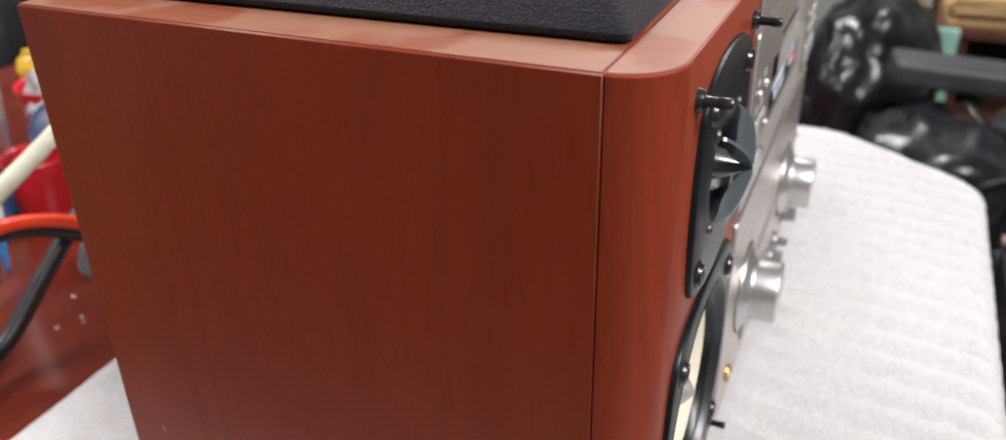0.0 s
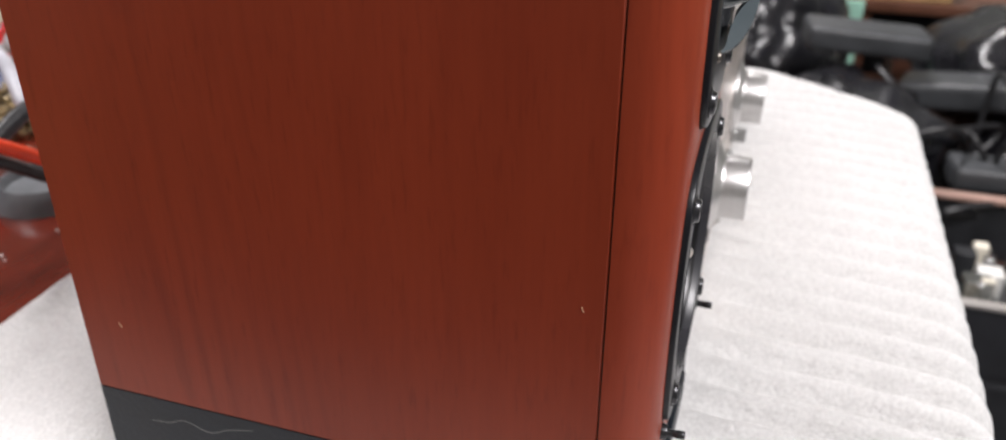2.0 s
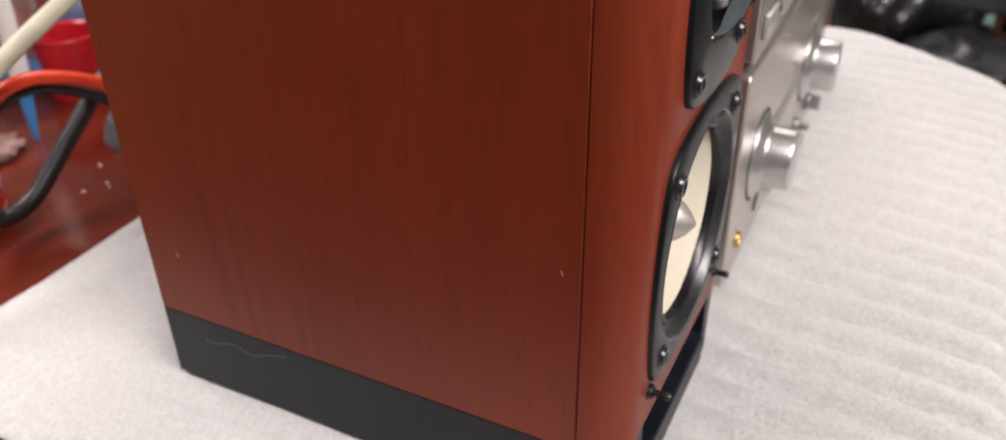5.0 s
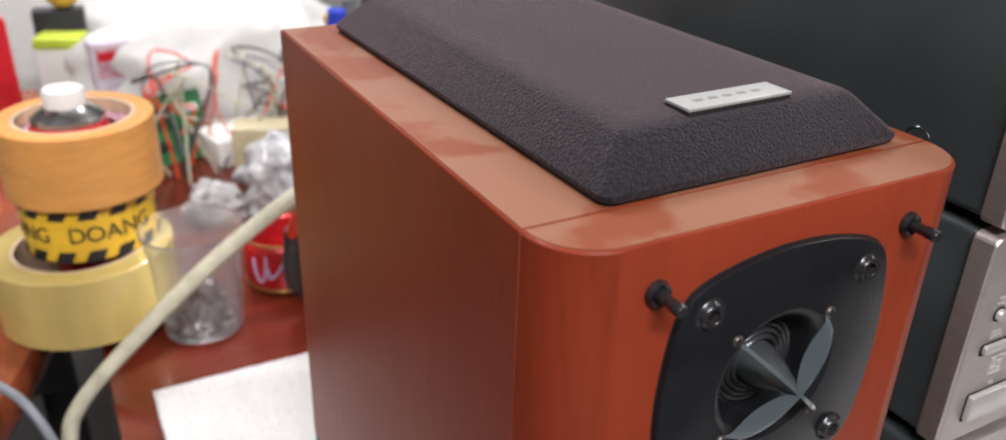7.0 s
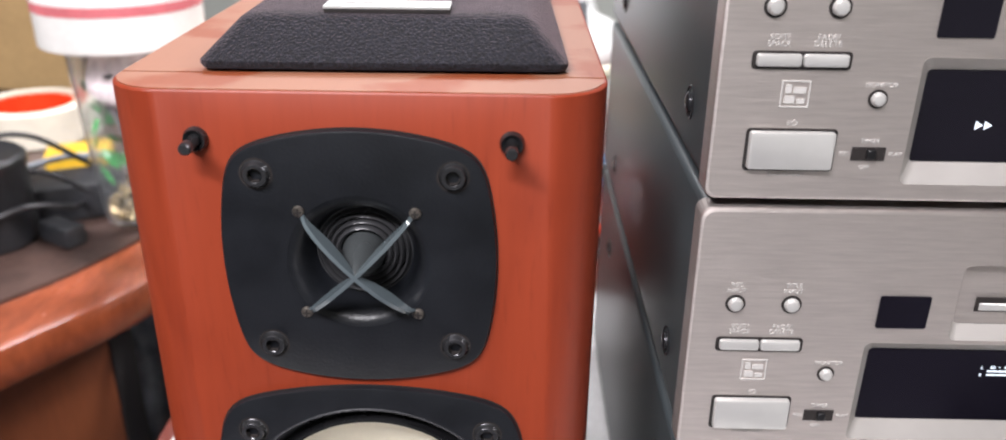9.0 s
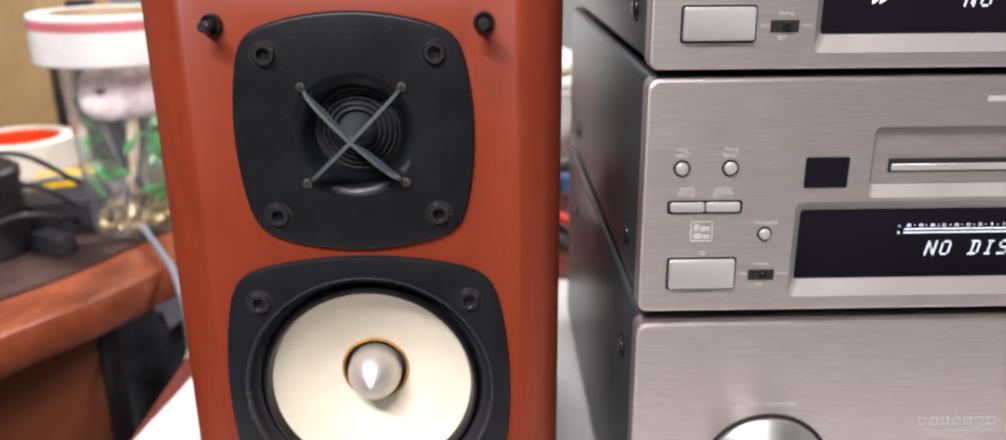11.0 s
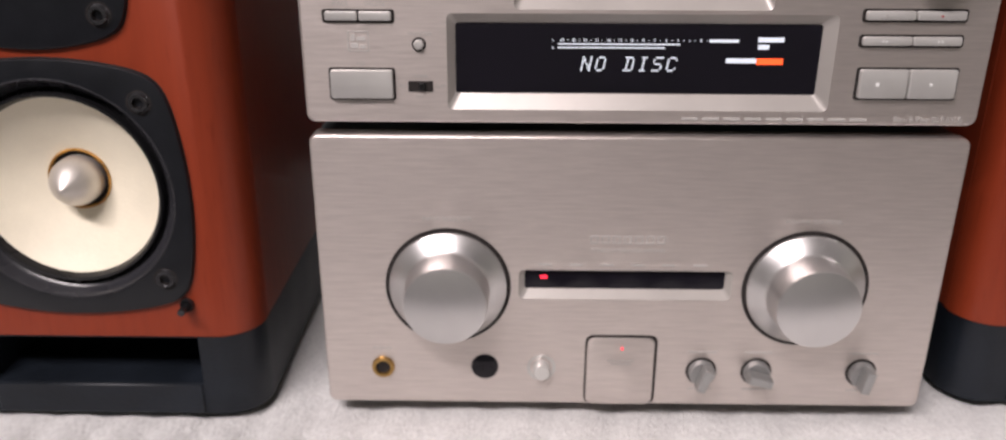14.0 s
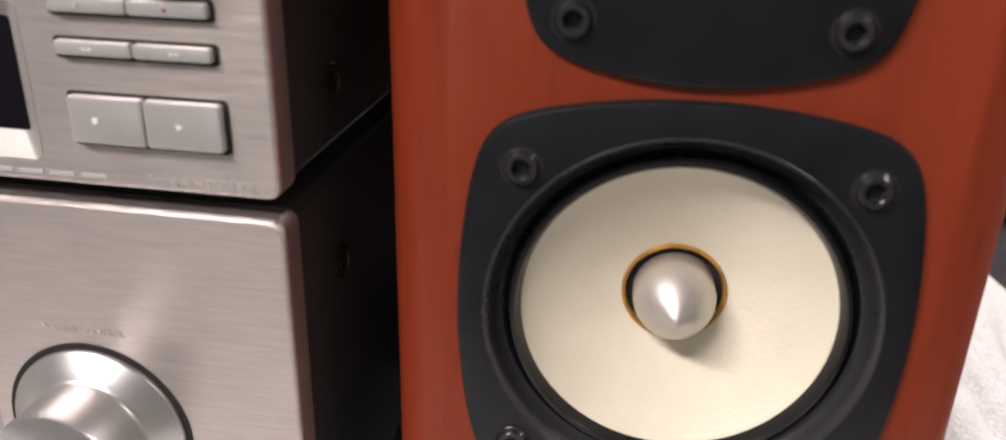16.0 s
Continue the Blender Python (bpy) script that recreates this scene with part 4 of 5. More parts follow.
CARTON = mat("tan_cardboard", (0.44, 0.29, 0.13), 0.8, vary=0.12, scale=8, bump=0.2, bump_scale=120)
BLACK_BAG = mat("black_plastic_bag", (0.012, 0.012, 0.015), 0.28, vary=0.3, scale=10, bump=0.4, bump_scale=40)
BLACK_PL = mat("black_moulded_plastic", (0.02, 0.021, 0.024), 0.4, vary=0.25, scale=20, bump=0.1)
GREY_PL = mat("grey_plastic", (0.16, 0.17, 0.18), 0.4, vary=0.2, scale=12, bump=0.15, bump_scale=60)
WHITE_BAG = mat("white_plastic_bag", (0.66, 0.67, 0.65), 0.4, vary=0.05, scale=12, bump=0.5, bump_scale=60)
WHITE_PL = mat("white_plastic", (0.78, 0.77, 0.74), 0.4, vary=0.06, scale=20, bump=0.05)
RED_PL = mat("red_plastic", (0.60, 0.02, 0.03), 0.3, vary=0.12, scale=30, bump=0.05)
NAVY = mat("navy_plastic", (0.02, 0.03, 0.10), 0.4, vary=0.1, bump=0.05)
BLUE_PL = mat("blue_plastic", (0.03, 0.06, 0.55), 0.3, vary=0.1, bump=0.05)
SKY_PL = mat("light_blue_plastic", (0.05, 0.28, 0.65), 0.3, vary=0.1, bump=0.05)
YELLOW = mat("yellow_plastic", (0.75, 0.46, 0.03), 0.35, vary=0.12, bump=0.05)
GREEN = mat("green_plastic", (0.05, 0.30, 0.06), 0.4, vary=0.2, scale=40, bump=0.1)
OLIVE = mat("lime_rubber_handle", (0.20, 0.30, 0.04), 0.5, vary=0.15, bump=0.1)
MINT = mat("mint_paint", (0.30, 0.55, 0.44), 0.6, vary=0.08, scale=5, bump=0.05)
CREAM_CABLE = mat("cream_cable_sheath", (0.58, 0.56, 0.42), 0.45, vary=0.12, scale=60, bump=0.1)
ORANGE_CABLE = mat("orange_cable_sheath", (0.85, 0.060, 0.012), 0.35, vary=0.08, scale=60, bump=0.05)
BLACK_CABLE = mat("black_cable_sheath", (0.018, 0.018, 0.02), 0.4, vary=0.2, scale=60, bump=0.1)
GREY_CABLE = mat("grey_cable_sheath", (0.20, 0.22, 0.25), 0.4, vary=0.1, bump=0.05)
PACK_TAPE = mat("amber_packing_tape", (0.74, 0.58, 0.20), 0.16, transmission=0.35, vary=0.08, scale=30, stretch=(1, 1, 0.3), bump=0.05, bump_scale=90, coat=0.4)
KRAFT_TAPE = mat("orange_brown_tape", (0.66, 0.31, 0.08), 0.4, vary=0.08, scale=30, stretch=(1, 1, 6), bump=0.05)
PAPER_CORE = mat("cardboard_core", (0.55, 0.42, 0.28), 0.8, vary=0.1, scale=60)
WHITE_TAPE = mat("masking_tape_white", (0.74, 0.69, 0.58), 0.6, vary=0.06, scale=40, bump=0.1)
STEEL = mat("bright_steel", (0.60, 0.60, 0.60), 0.25, metal=1.0, vary=0.15, scale=80, bump=0.05)
SLEEVE = mat("dark_sleeve", (0.045, 0.038, 0.036), 0.5, vary=0.25, scale=120, bump=0.3)
BRIGHT_GREEN = mat("bright_green_card", (0.02, 0.42, 0.10), 0.45, vary=0.12, scale=40, bump=0.05)
DARK_STEEL = mat("dull_dark_steel", (0.26, 0.24, 0.22), 0.35, metal=0.85, vary=0.4, scale=150, bump=0.1)
HAZY = mat("hazy_plastic_film", (0.66, 0.67, 0.69), 0.22, vary=0.35, scale=55, bump=1.0, bump_scale=130, transmission=0.25)
TISSUE = mat("grey_white_tissue", (0.48, 0.47, 0.47), 0.8, vary=0.2, scale=50, bump=0.7, bump_scale=120)
BRASS_BITS = mat("mixed_brass_bits", (0.36, 0.27, 0.14), 0.4, metal=0.6, vary=0.45, scale=120, bump=0.2)
CAN_RED = mat("printed_red_tin", (0.52, 0.02, 0.025), 0.25, metal=0.3, vary=0.15, scale=30, bump=0.03)
CAN_PRINT = mat("lilac_print", (0.50, 0.44, 0.68), 0.35, vary=0.1, bump=0)
CUP = mat("milky_clear_plastic", (0.86, 0.88, 0.89), 0.16, vary=0.05, bump=0.1, bump_scale=60, transmission=0.94)
CLEAR = mat("clear_plastic", (0.93, 0.95, 0.96), 0.06, vary=0.02, bump=0.05, bump_scale=60, transmission=0.98)
PCB = mat("green_circuit_board", (0.03, 0.20, 0.07), 0.4, vary=0.3, scale=120, bump=0.2)
LEATHER = mat("black_leather", (0.032, 0.029, 0.036), 0.24, coat=0.3, vary=0.25, scale=25, bump=0.25, bump_scale=140)
WALNUT = mat("brown_chair_wood", (0.12, 0.05, 0.03), 0.35, vary=0.2, scale=10, bump=0.05)
LEAF = mat("bright_green_film", (0.035, 0.26, 0.06), 0.35, vary=0.3, scale=40, bump=0.05)


def blob(name, at, size, material, label, category, seed=0, rough=0.28, freq=3.0, sub=4, flat=True, parent=None):
    """A crumpled bag: a noisy ball that sits flat on what it rests on."""
    b = bmesh.new()
    bmesh.ops.create_icosphere(b, subdivisions=sub, radius=1)
    for v in b.verts:
        d = v.co.normalized()
        k = 1 + rough * noise.noise(d * freq + Vector((seed, 0, 0))) + rough * 0.5 * abs(noise.noise(d * freq * 2.7 + Vector((0, seed, 0))))
        q = d * k
        v.co = Vector((q.x * size[0], q.y * size[1], max(q.z, -0.55) * size[2] + 0.55 * size[2]))
    if parent:
        return part(name, b, material, parent, label)
    return single(name, b, material, label, category, at=at, angle=85.0)


def roll(at, r, r_in, h, material, name, label, core=True, lean=0):
    t = thing(name, at, label, "tape roll")
    part("tape", lathe([(r_in + 0.003, 0), (r - 0.001, 0), (r, 0.001), (r, h - 0.001), (r - 0.001, h), (r_in + 0.003, h), (r_in + 0.003, 0)], 0, seg=56, axis="z"), material, t)
    part("core", lathe([(r_in, 0.0003), (r_in + 0.0029, 0.0003), (r_in + 0.0029, h - 0.0003), (r_in, h - 0.0003), (r_in, 0.0003)], 0, seg=48, axis="z"), PAPER_CORE, t)
    return t


# ---- tapes, cup and tin behind the loudspeaker ----
TZ = -0.0112
roll((-0.170, 0.503, 0.0015), 0.064, 0.045, 0.054, PACK_TAPE, "packing_tape_roll", "clear yellowish packing tape roll lying at the table edge")
caution = roll((-0.160, 0.511, 0.0560), 0.046, 0.033, 0.042, YELLOW, "hazard_tape_roll", "yellow and black hazard tape roll in a tape stack")


def hazard_print(t):
    r = 0.0464
    for k in range(14):
        a0 = 2 * math.pi * k / 14
        for z0, z1, w in ((0.0, 0.009, 0.26), (0.033, 0.042, 0.26)):
            b = bmesh.new()
            n = 5
            lo = [b.verts.new((r * math.cos(a0 + w * i / n), r * math.sin(a0 + w * i / n), z0)) for i in range(n + 1)]
            hi = [b.verts.new((r * math.cos(a0 + 0.10 + w * i / n), r * math.sin(a0 + 0.10 + w * i / n), z1)) for i in range(n + 1)]
            for i in range(n):
                b.faces.new((lo[i], lo[i + 1], hi[i + 1], hi[i]))
            part("stripe", b, BLACK_PL, t)
    for k, ch in enumerate("ANG DO" * 3):
        if ch == " ":
            continue
        a = radians(-165 + k * 15)
        ob = lettering(ch, 0, 0.021, -r - 0.0001, 0.0165, BLACK_PL, t, name="tape_letter")
        ob.matrix_basis = pose(0, 0, 0, 0, 0, math.degrees(a) + 90)


hazard_print(caution)
kraft = roll((-0.158, 0.510, 0.0985), 0.053, 0.038, 0.053, KRAFT_TAPE, "brown_tape_roll", "orange-brown packing tape roll topping a tape stack")


PINK_PRINT = mat("pink_lilac_print", (0.55, 0.30, 0.36), 0.5, vary=0.35, scale=90, bump=0.05)
insert = part("printed_insert", lathe([(0.028, 0.0415), (0.0376, 0.0425), (0.0376, 0.0435), (0.028, 0.0425), (0.028, 0.0415)], seg=48, axis="z"), PINK_PRINT, kraft, "pink and lilac printed paper insert")
part("red_print", box(-0.004, 0.010, 0.0295, 0.0365, 0.0436, 0.0440), RED_PL, insert)


def spray_can():
    t = thing("spray_can", (-0.162, 0.510, 0.0015), "metal spray can standing inside a stack of tape rolls", "spray can")
    part("can_body", lathe([(0, 0), (0.026, 0), (0.026, 0.143), (0.024, 0.147), (0.021, 0.1475)], 0, seg=40, axis="z"), RED_PL, t)
    part("dome", lathe([(0.0245, 0.1470), (0.0245, 0.1500), (0.020, 0.1535), (0.014, 0.1575), (0.013, 0.1600), (0.0, 0.1602)], 0, seg=40, axis="z"), STEEL, t)
    part("nozzle", lathe([(0.0140, 0.1575), (0.0145, 0.165), (0.0130, 0.1695), (0, 0.1700)], 0, seg=28, axis="z"), WHITE_PL, t)


spray_can()


def bits(n, at, spread, size, seed, pile=0.01):
    """Small screws and nuts heaped together."""
    rnd = random.Random(seed)
    b = bmesh.new()
    for _ in range(n):
        a, r = rnd.uniform(0, 6.28), spread * math.sqrt(rnd.random())
        s = size * rnd.uniform(0.6, 1.3)
        b2 = bmesh.new()
        bmesh.ops.create_cone(b2, cap_ends=True, segments=6, radius1=s * rnd.uniform(0.4, 1), radius2=s * rnd.uniform(0.3, 0.8), depth=s * rnd.uniform(0.6, 3))
        m = pose(at[0] + r * math.cos(a), at[1] + r * math.sin(a), at[2] + s * 0.6 + pile * (1 - (r / spread) ** 2) * rnd.random(), rnd.uniform(0, 180), rnd.uniform(0, 180), 0)
        bmesh.ops.transform(b2, matrix=m, verts=b2.verts)
        merge(b, b2)
    return b


def plastic_cup():
    t = thing("plastic_cup", (-0.098, 0.456, TZ), "clear plastic cup holding small metal screws", "cup")
    c = part("cup", lathe([(0, 0.0008), (0.027, 0.0008), (0.0285, 0.002), (0.0350, 0.082), (0.0366, 0.084), (0.0370, 0.0855), (0.0362, 0.0863), (0.0346, 0.0845), (0.0276, 0.003), (0, 0.0018)], 0, seg=48, axis="z"), CUP, t)
    c.visible_shadow = False
    part("screws", bits(260, (0, 0, 0.004), 0.024, 0.0038, 4, 0.042), DARK_STEEL, t)


plastic_cup()


def cut_tin():
    t = thing("cut_tin_can", (-0.020, 0.503, TZ), "cut-down red drinks tin with lilac print on the table", "tin can")
    b = bmesh.new()
    rings = []
    rows = [(0.0290, 0.0005), (0.0325, 0.0040), (0.0335, 0.0080), (0.0335, 0.036), (0.0335, 0.044)]
    for r, z in rows:
        rings.append([b.verts.new((r * math.cos(k * math.pi / 28), r * math.sin(k * math.pi / 28), z)) for k in range(56)])
    for a, c in zip(rings, rings[1:]):
        for i in range(56):
            b.faces.new((a[i], a[(i + 1) % 56], c[(i + 1) % 56], c[i]))
    b.faces.new(rings[0])
    wall = part("tin_wall", b, CAN_RED, t)
    s = wall.modifiers.new("wall", "SOLIDIFY")
    s.thickness = 0.0006
    part("rim", lathe([(0.0333, 0.0438), (0.0343, 0.0446), (0.0340, 0.0462), (0.0326, 0.0462), (0.0326, 0.0440)], 0, seg=56, axis="z"), GOLD, t)
    part("base_rim", lathe([(0.0332, 0.0060), (0.0340, 0.0052), (0.0318, 0.0012), (0.0305, 0.0012)], 0, seg=56, axis="z"), GOLD, t)
    r = 0.0338
    for k in range(6):
        a = radians(-152 + 23 * k)
        tall = 0.0110 if k == 0 else 0.0055
        pts = []
        for i in range(15):
            f = i / 14
            pts.append((a + 0.34 * f - 0.07 * math.sin(2 * math.pi * f), 0.0215 + 0.0035 * f + tall * math.cos(2 * math.pi * f + k)))
        part("script_stroke", tube([(r * math.cos(u), r * math.sin(u), z) for u, z in pts], 0.0012, 6), CAN_PRINT, wall)
    flap = box(-0.012, 0.012, -0.0004, 0.0004, 0, 0.014)
    bmesh.ops.transform(flap, matrix=pose(0.020, -0.020, 0.044, -35, 0, 45), verts=flap.verts)
    part("bent_flap", flap, STEEL, t)


cut_tin()


# ---- cables ----
def cable(name, pts, r, material, label):
    return single(name, tube(pts, r, 12), material, label, "cable")


blob("floor_bag", (-0.40, 0.66, -0.75), (0.09, 0.09, 0.39), mat("blue_white_plastic_bag", (0.36, 0.42, 0.48), 0.35, vary=0.4, scale=14, bump=0.6, bump_scale=50), "pale blue plastic bag standing under the desk", "bag", 15, 0.30, 3.2)
cable("mains_cable", [(-0.245, 0.30, -0.30), (-0.222, 0.35, -0.13), (-0.204, 0.39, -0.045), (-0.192, 0.40, -0.016), (-0.150, 0.40, 0.026), (-0.090, 0.40, 0.075), (-0.025, 0.40, 0.115),
                      (0.040, 0.40, 0.143), (0.100, 0.402, 0.168), (0.19, 0.42, 0.175), (0.28, 0.48, 0.13), (0.34, 0.56, 0.05), (0.37, 0.62, 0.0025), (0.42, 0.68, 0.0025)], 0.0056, CREAM_CABLE, "thick cream mains cable arching over the table")
cable("orange_cable", [(-0.030, 0.436, 0.060), (-0.029, 0.431, 0.071), (-0.022, 0.426, 0.085), (-0.004, 0.42, 0.0965), (0.020, 0.42, 0.094), (0.056, 0.42, 0.077), (0.105, 0.42, 0.042), (0.16, 0.43, 0.010), (0.20, 0.44, 0.001)], 0.0045, ORANGE_CABLE, "orange wire of a twin test lead")
cable("black_wire", [(-0.026, 0.440, 0.058), (-0.022, 0.437, 0.070), (-0.012, 0.432, 0.082), (0.008, 0.428, 0.088), (0.030, 0.428, 0.082), (0.060, 0.428, 0.064), (0.105, 0.43, 0.030), (0.15, 0.44, 0.003), (0.19, 0.45, 0.001)], 0.0042, BLACK_CABLE, "black wire of a twin test lead")
cable("cable_sleeve", [(-0.0285, 0.437, 0.066), (-0.030, 0.438, 0.050), (-0.031, 0.440, 0.032), (-0.029, 0.442, 0.014)], 0.0068, SLEEVE, "dark grey heat-shrink sleeve joining test leads")
cable("sheathed_cable", [(-0.029, 0.443, 0.016), (-0.020, 0.441, 0.008), (0.003, 0.44, 0.013), (0.043, 0.44, 0.043), (0.085, 0.44, 0.072), (0.130, 0.44, 0.079), (0.20, 0.455, 0.052), (0.27, 0.50, 0.012), (0.33, 0.56, 0.003)], 0.0060, BLACK_CABLE, "thick black cable looping beside the cut tin")
cable("grey_cable", [(-0.43, 0.50, 0.040), (-0.39, 0.56, 0.040), (-0.345, 0.575, 0.028), (-0.30, 0.51, 0.018), (-0.245, 0.425, 0.010), (-0.218, 0.385, -0.002), (-0.205, 0.365, -0.06), (-0.21, 0.36, -0.20)], 0.0032, GREY_CABLE, "thin grey cable hanging over the desk edge")


# ---- clutter on the back of the table ----
def tub(name, at, r0, r1, h, material, label, lid=None):
    t = thing(name, at, label, "tub")
    part("wall", lathe([(0, 0.0005), (r0, 0.0005), (r1, h), (r1 + 0.002, h + 0.0006), (r1 + 0.001, h + 0.002), (r1 - 0.0015, h), (r0 - 0.001, 0.0025), (0, 0.0025)], 0, seg=44, axis="z"), material, t)
    if lid:
        part("lid", lathe([(r1 + 0.003, h - 0.004), (r1 + 0.003, h + 0.003), (0, h + 0.0035)], 0, seg=44, axis="z"), lid, t)
    return t


tub("red_tub", (0.176, 0.606, TZ), 0.023, 0.029, 0.056, RED_PL, "small bright red plastic tub on the table")
tub("red_bowl", (0.328, 0.748, TZ), 0.036, 0.043, 0.056, RED_PL, "round red plastic bowl stuffed with a clear bag on the table")
blob("clear_bag", (0.322, 0.738, TZ + 0.003), (0.038, 0.036, 0.050), HAZY, "hazy lilac-white plastic bag crumpled in a red bowl", "bag", 12, 0.30, 3.1)
dish = single("navy_dish", lathe([(0, 0), (0.026, 0), (0.0340, 0.006), (0.0345, 0.008), (0.026, 0.003), (0, 0.002)], seg=40, axis="z"), NAVY, "navy blue round plastic dish leaning on a red bowl", "dish")
dish.matrix_basis = pose(0.282, 0.696, 0.014, 0, -48, 50)
cable("probe_lead", [(0.262, 0.632, 0.050), (0.246, 0.607, 0.050), (0.223, 0.577, 0.045), (0.210, 0.559, 0.035), (0.2075, 0.552, 0.030)], 0.0066, mat("pale_grey_sheath", (0.42, 0.42, 0.46), 0.4, vary=0.1), "pale grey probe lead lying over brass fittings")
cable("probe_tip", [(0.2075, 0.552, 0.030), (0.207, 0.546, 0.026), (0.214, 0.538, 0.018), (0.228, 0.530, 0.006)], 0.0052, ORANGE_CABLE, "orange sleeved tip of a probe lead")
single("rubber_foot_dish", lathe([(0, 0), (0.037, 0), (0.034, 0.010), (0.030, 0.017), (0.029, 0.017), (0.026, 0.010), (0, 0.009)], seg=40, axis="z"), GREY_PL, "dark grey round rubber base on the table", "rubber base", at=(0.145, 0.488, TZ))
tagged(single("brass_fittings", bits(420, (0.275, 0.632, TZ), 0.060, 0.0052, 11, 0.022), BRASS_BITS, "heap of small brass fittings and nuts", "fittings"), kind="stuff")
tagged(single("table_crumbs", bits(5, (0.06, 0.44, TZ), 0.050, 0.0013, 21, 0.0), WHITE_PL, "pale scraps scattered on the table", "scraps"), kind="stuff")
b_ = tub("clear_tub", (0.155, 0.655, TZ), 0.026, 0.034, 0.115, CLEAR, "tall clear plastic tub with a blue base")
part("blue_base", lathe([(0, 0.003), (0.0235, 0.003), (0.0245, 0.022), (0, 0.022)], seg=36, axis="z"), SKY_PL, b_)
lemon = lathe([(0, 0), (0.010, 0.002), (0.019, 0.012), (0.021, 0.022), (0.017, 0.034), (0.008, 0.041), (0, 0.043)], seg=28, axis="z")
single("yellow_ball", lemon, YELLOW, "yellow-orange plastic ball among clutter", "ball", at=(0.430, 0.918, TZ))
blob("black_cloth_bag", (0.62, 1.25, -0.75), (0.33, 0.22, 0.62), BLACK_BAG, "black crumpled bag standing behind the table", "bag", 3, 0.22, 2.4)
coil = thing("cable_coil", (0.515, 0.838, 0.062), "coiled dark grey cable lying on a black tray", "cable")
rnd = random.Random(19)
for k in range(7):
    r, ox, oy, tip = 0.046 + 0.003 * k, rnd.uniform(-0.006, 0.006), rnd.uniform(-0.006, 0.006), rnd.uniform(-0.012, 0.012)
    part("loop", tube([(ox + r * math.cos(a / 16 * 6.283), oy + 0.75 * r * math.sin(a / 16 * 6.283), 0.0052 * k + tip * math.cos(a / 16 * 6.283 + k)) for a in range(17)], 0.0027, 8), SLEEVE, coil)
single("parts_tray", box(-0.075, 0.075, -0.06, 0.06, 0, 0.064, 0.004), BLACK_PL, "black plastic tray of parts on the table", "tray", at=(0.515, 0.84, TZ), rz=12)
blob("grey_cloth", (0.428, 0.826, TZ), (0.042, 0.055, 0.030), SLEEVE, "dark grey crumpled cloth on the table", "cloth", 23, 0.35, 3.6)
sp = thing("plastic_spoon", (0.418, 0.872, 0.034), "yellow plastic spoon with a white bowl lying on cloth", "spoon", rz=-72)
part("handle", tube([(-0.030, 0, 0.004), (0.0, 0.002, 0.007), (0.024, 0, 0.006)], 0.0042, 8), YELLOW, sp)
part("bowl", lathe([(0, 0.002), (0.009, 0.004), (0.014, 0.010), (0.0148, 0.0105), (0.010, 0.006), (0, 0.004)], 0.036, seg=24, axis="z"), WHITE_PL, sp)


def hand_tool(name, at, lean, turn, parts, label):
    """A tool standing in clutter: stacked turned sections (radius, length, material)."""
    t = thing(name, at, label, "hand tool")
    t.matrix_basis = pose(*at, lean, 0, turn)
    z = 0.0
    for nm, r0, r1, ln, m in parts:
        part(nm, lathe([(0, z), (r0, z), ((r0 + r1) / 2 * 1.04, z + ln * 0.5), (r1, z + ln), (0, z + ln)], seg=14, axis="z"), m, t)
        z += ln
    return t


tool_tub = tub("tool_tub", (0.105, 0.700, TZ), 0.044, 0.047, 0.045, CLEAR, "clear plastic tub crowded with hand tools")
hand_tool("blue_marker", (0.083, 0.686, 0.002), 6, 20, [("tip", 0.003, 0.006, 0.05, WHITE_PL), ("barrel", 0.007, 0.009, 0.075, BLUE_PL), ("cap", 0.010, 0.009, 0.045, BLUE_PL)], "blue marker pen standing in a clear tub")
hand_tool("yellow_pliers", (0.073, 0.700, 0.002), 9, 60, [("jaw", 0.004, 0.006, 0.05, STEEL), ("handle", 0.008, 0.010, 0.08, YELLOW)], "yellow-handled pliers standing in a clear tub")
hand_tool("green_screwdriver", (0.095, 0.720, 0.002), 5, 120, [("shaft", 0.003, 0.003, 0.07, STEEL), ("handle", 0.010, 0.009, 0.085, OLIVE)], "lime green screwdriver standing in a clear tub")
hand_tool("grey_file", (0.120, 0.700, 0.002), 4, 200, [("blade", 0.006, 0.007, 0.10, GREY_PL), ("handle", 0.009, 0.008, 0.07, GREY_PL)], "dark grey file standing in a clear tub")
hand_tool("yellow_cutter", (0.127, 0.715, 0.002), 10, 250, [("blade", 0.004, 0.004, 0.04, STEEL), ("handle", 0.009, 0.010, 0.115, YELLOW)], "yellow craft cutter standing in a clear tub")
hand_tool("red_cutter", (0.105, 0.670, 0.002), 8, 330, [("blade", 0.003, 0.004, 0.06, STEEL), ("handle", 0.008, 0.009, 0.09, RED_PL)], "red-handled cutter standing in a clear tub")
hand_tool("blue_brush", (0.092, 0.560, TZ), 3, 40, [("bristle", 0.002, 0.006, 0.045, SKY_PL), ("ferrule", 0.007, 0.007, 0.03, WHITE_PL), ("handle", 0.007, 0.006, 0.06, WHITE_PL)], "small blue-tipped white brush standing on the table")
blob("pink_wipe", (0.052, 0.566, TZ), (0.026, 0.020, 0.009), mat("pink_tissue", (0.36, 0.22, 0.19), 0.8, vary=0.35, scale=60, bump=0.4), "crumpled pinkish wipe on the table", "wipe", 8, 0.4, 4, 3)
blob("parts_bag", (0.020, 0.645, TZ), (0.042, 0.030, 0.046), HAZY, "clear plastic bag of small parts", "bag", 5, 0.35, 3.4)
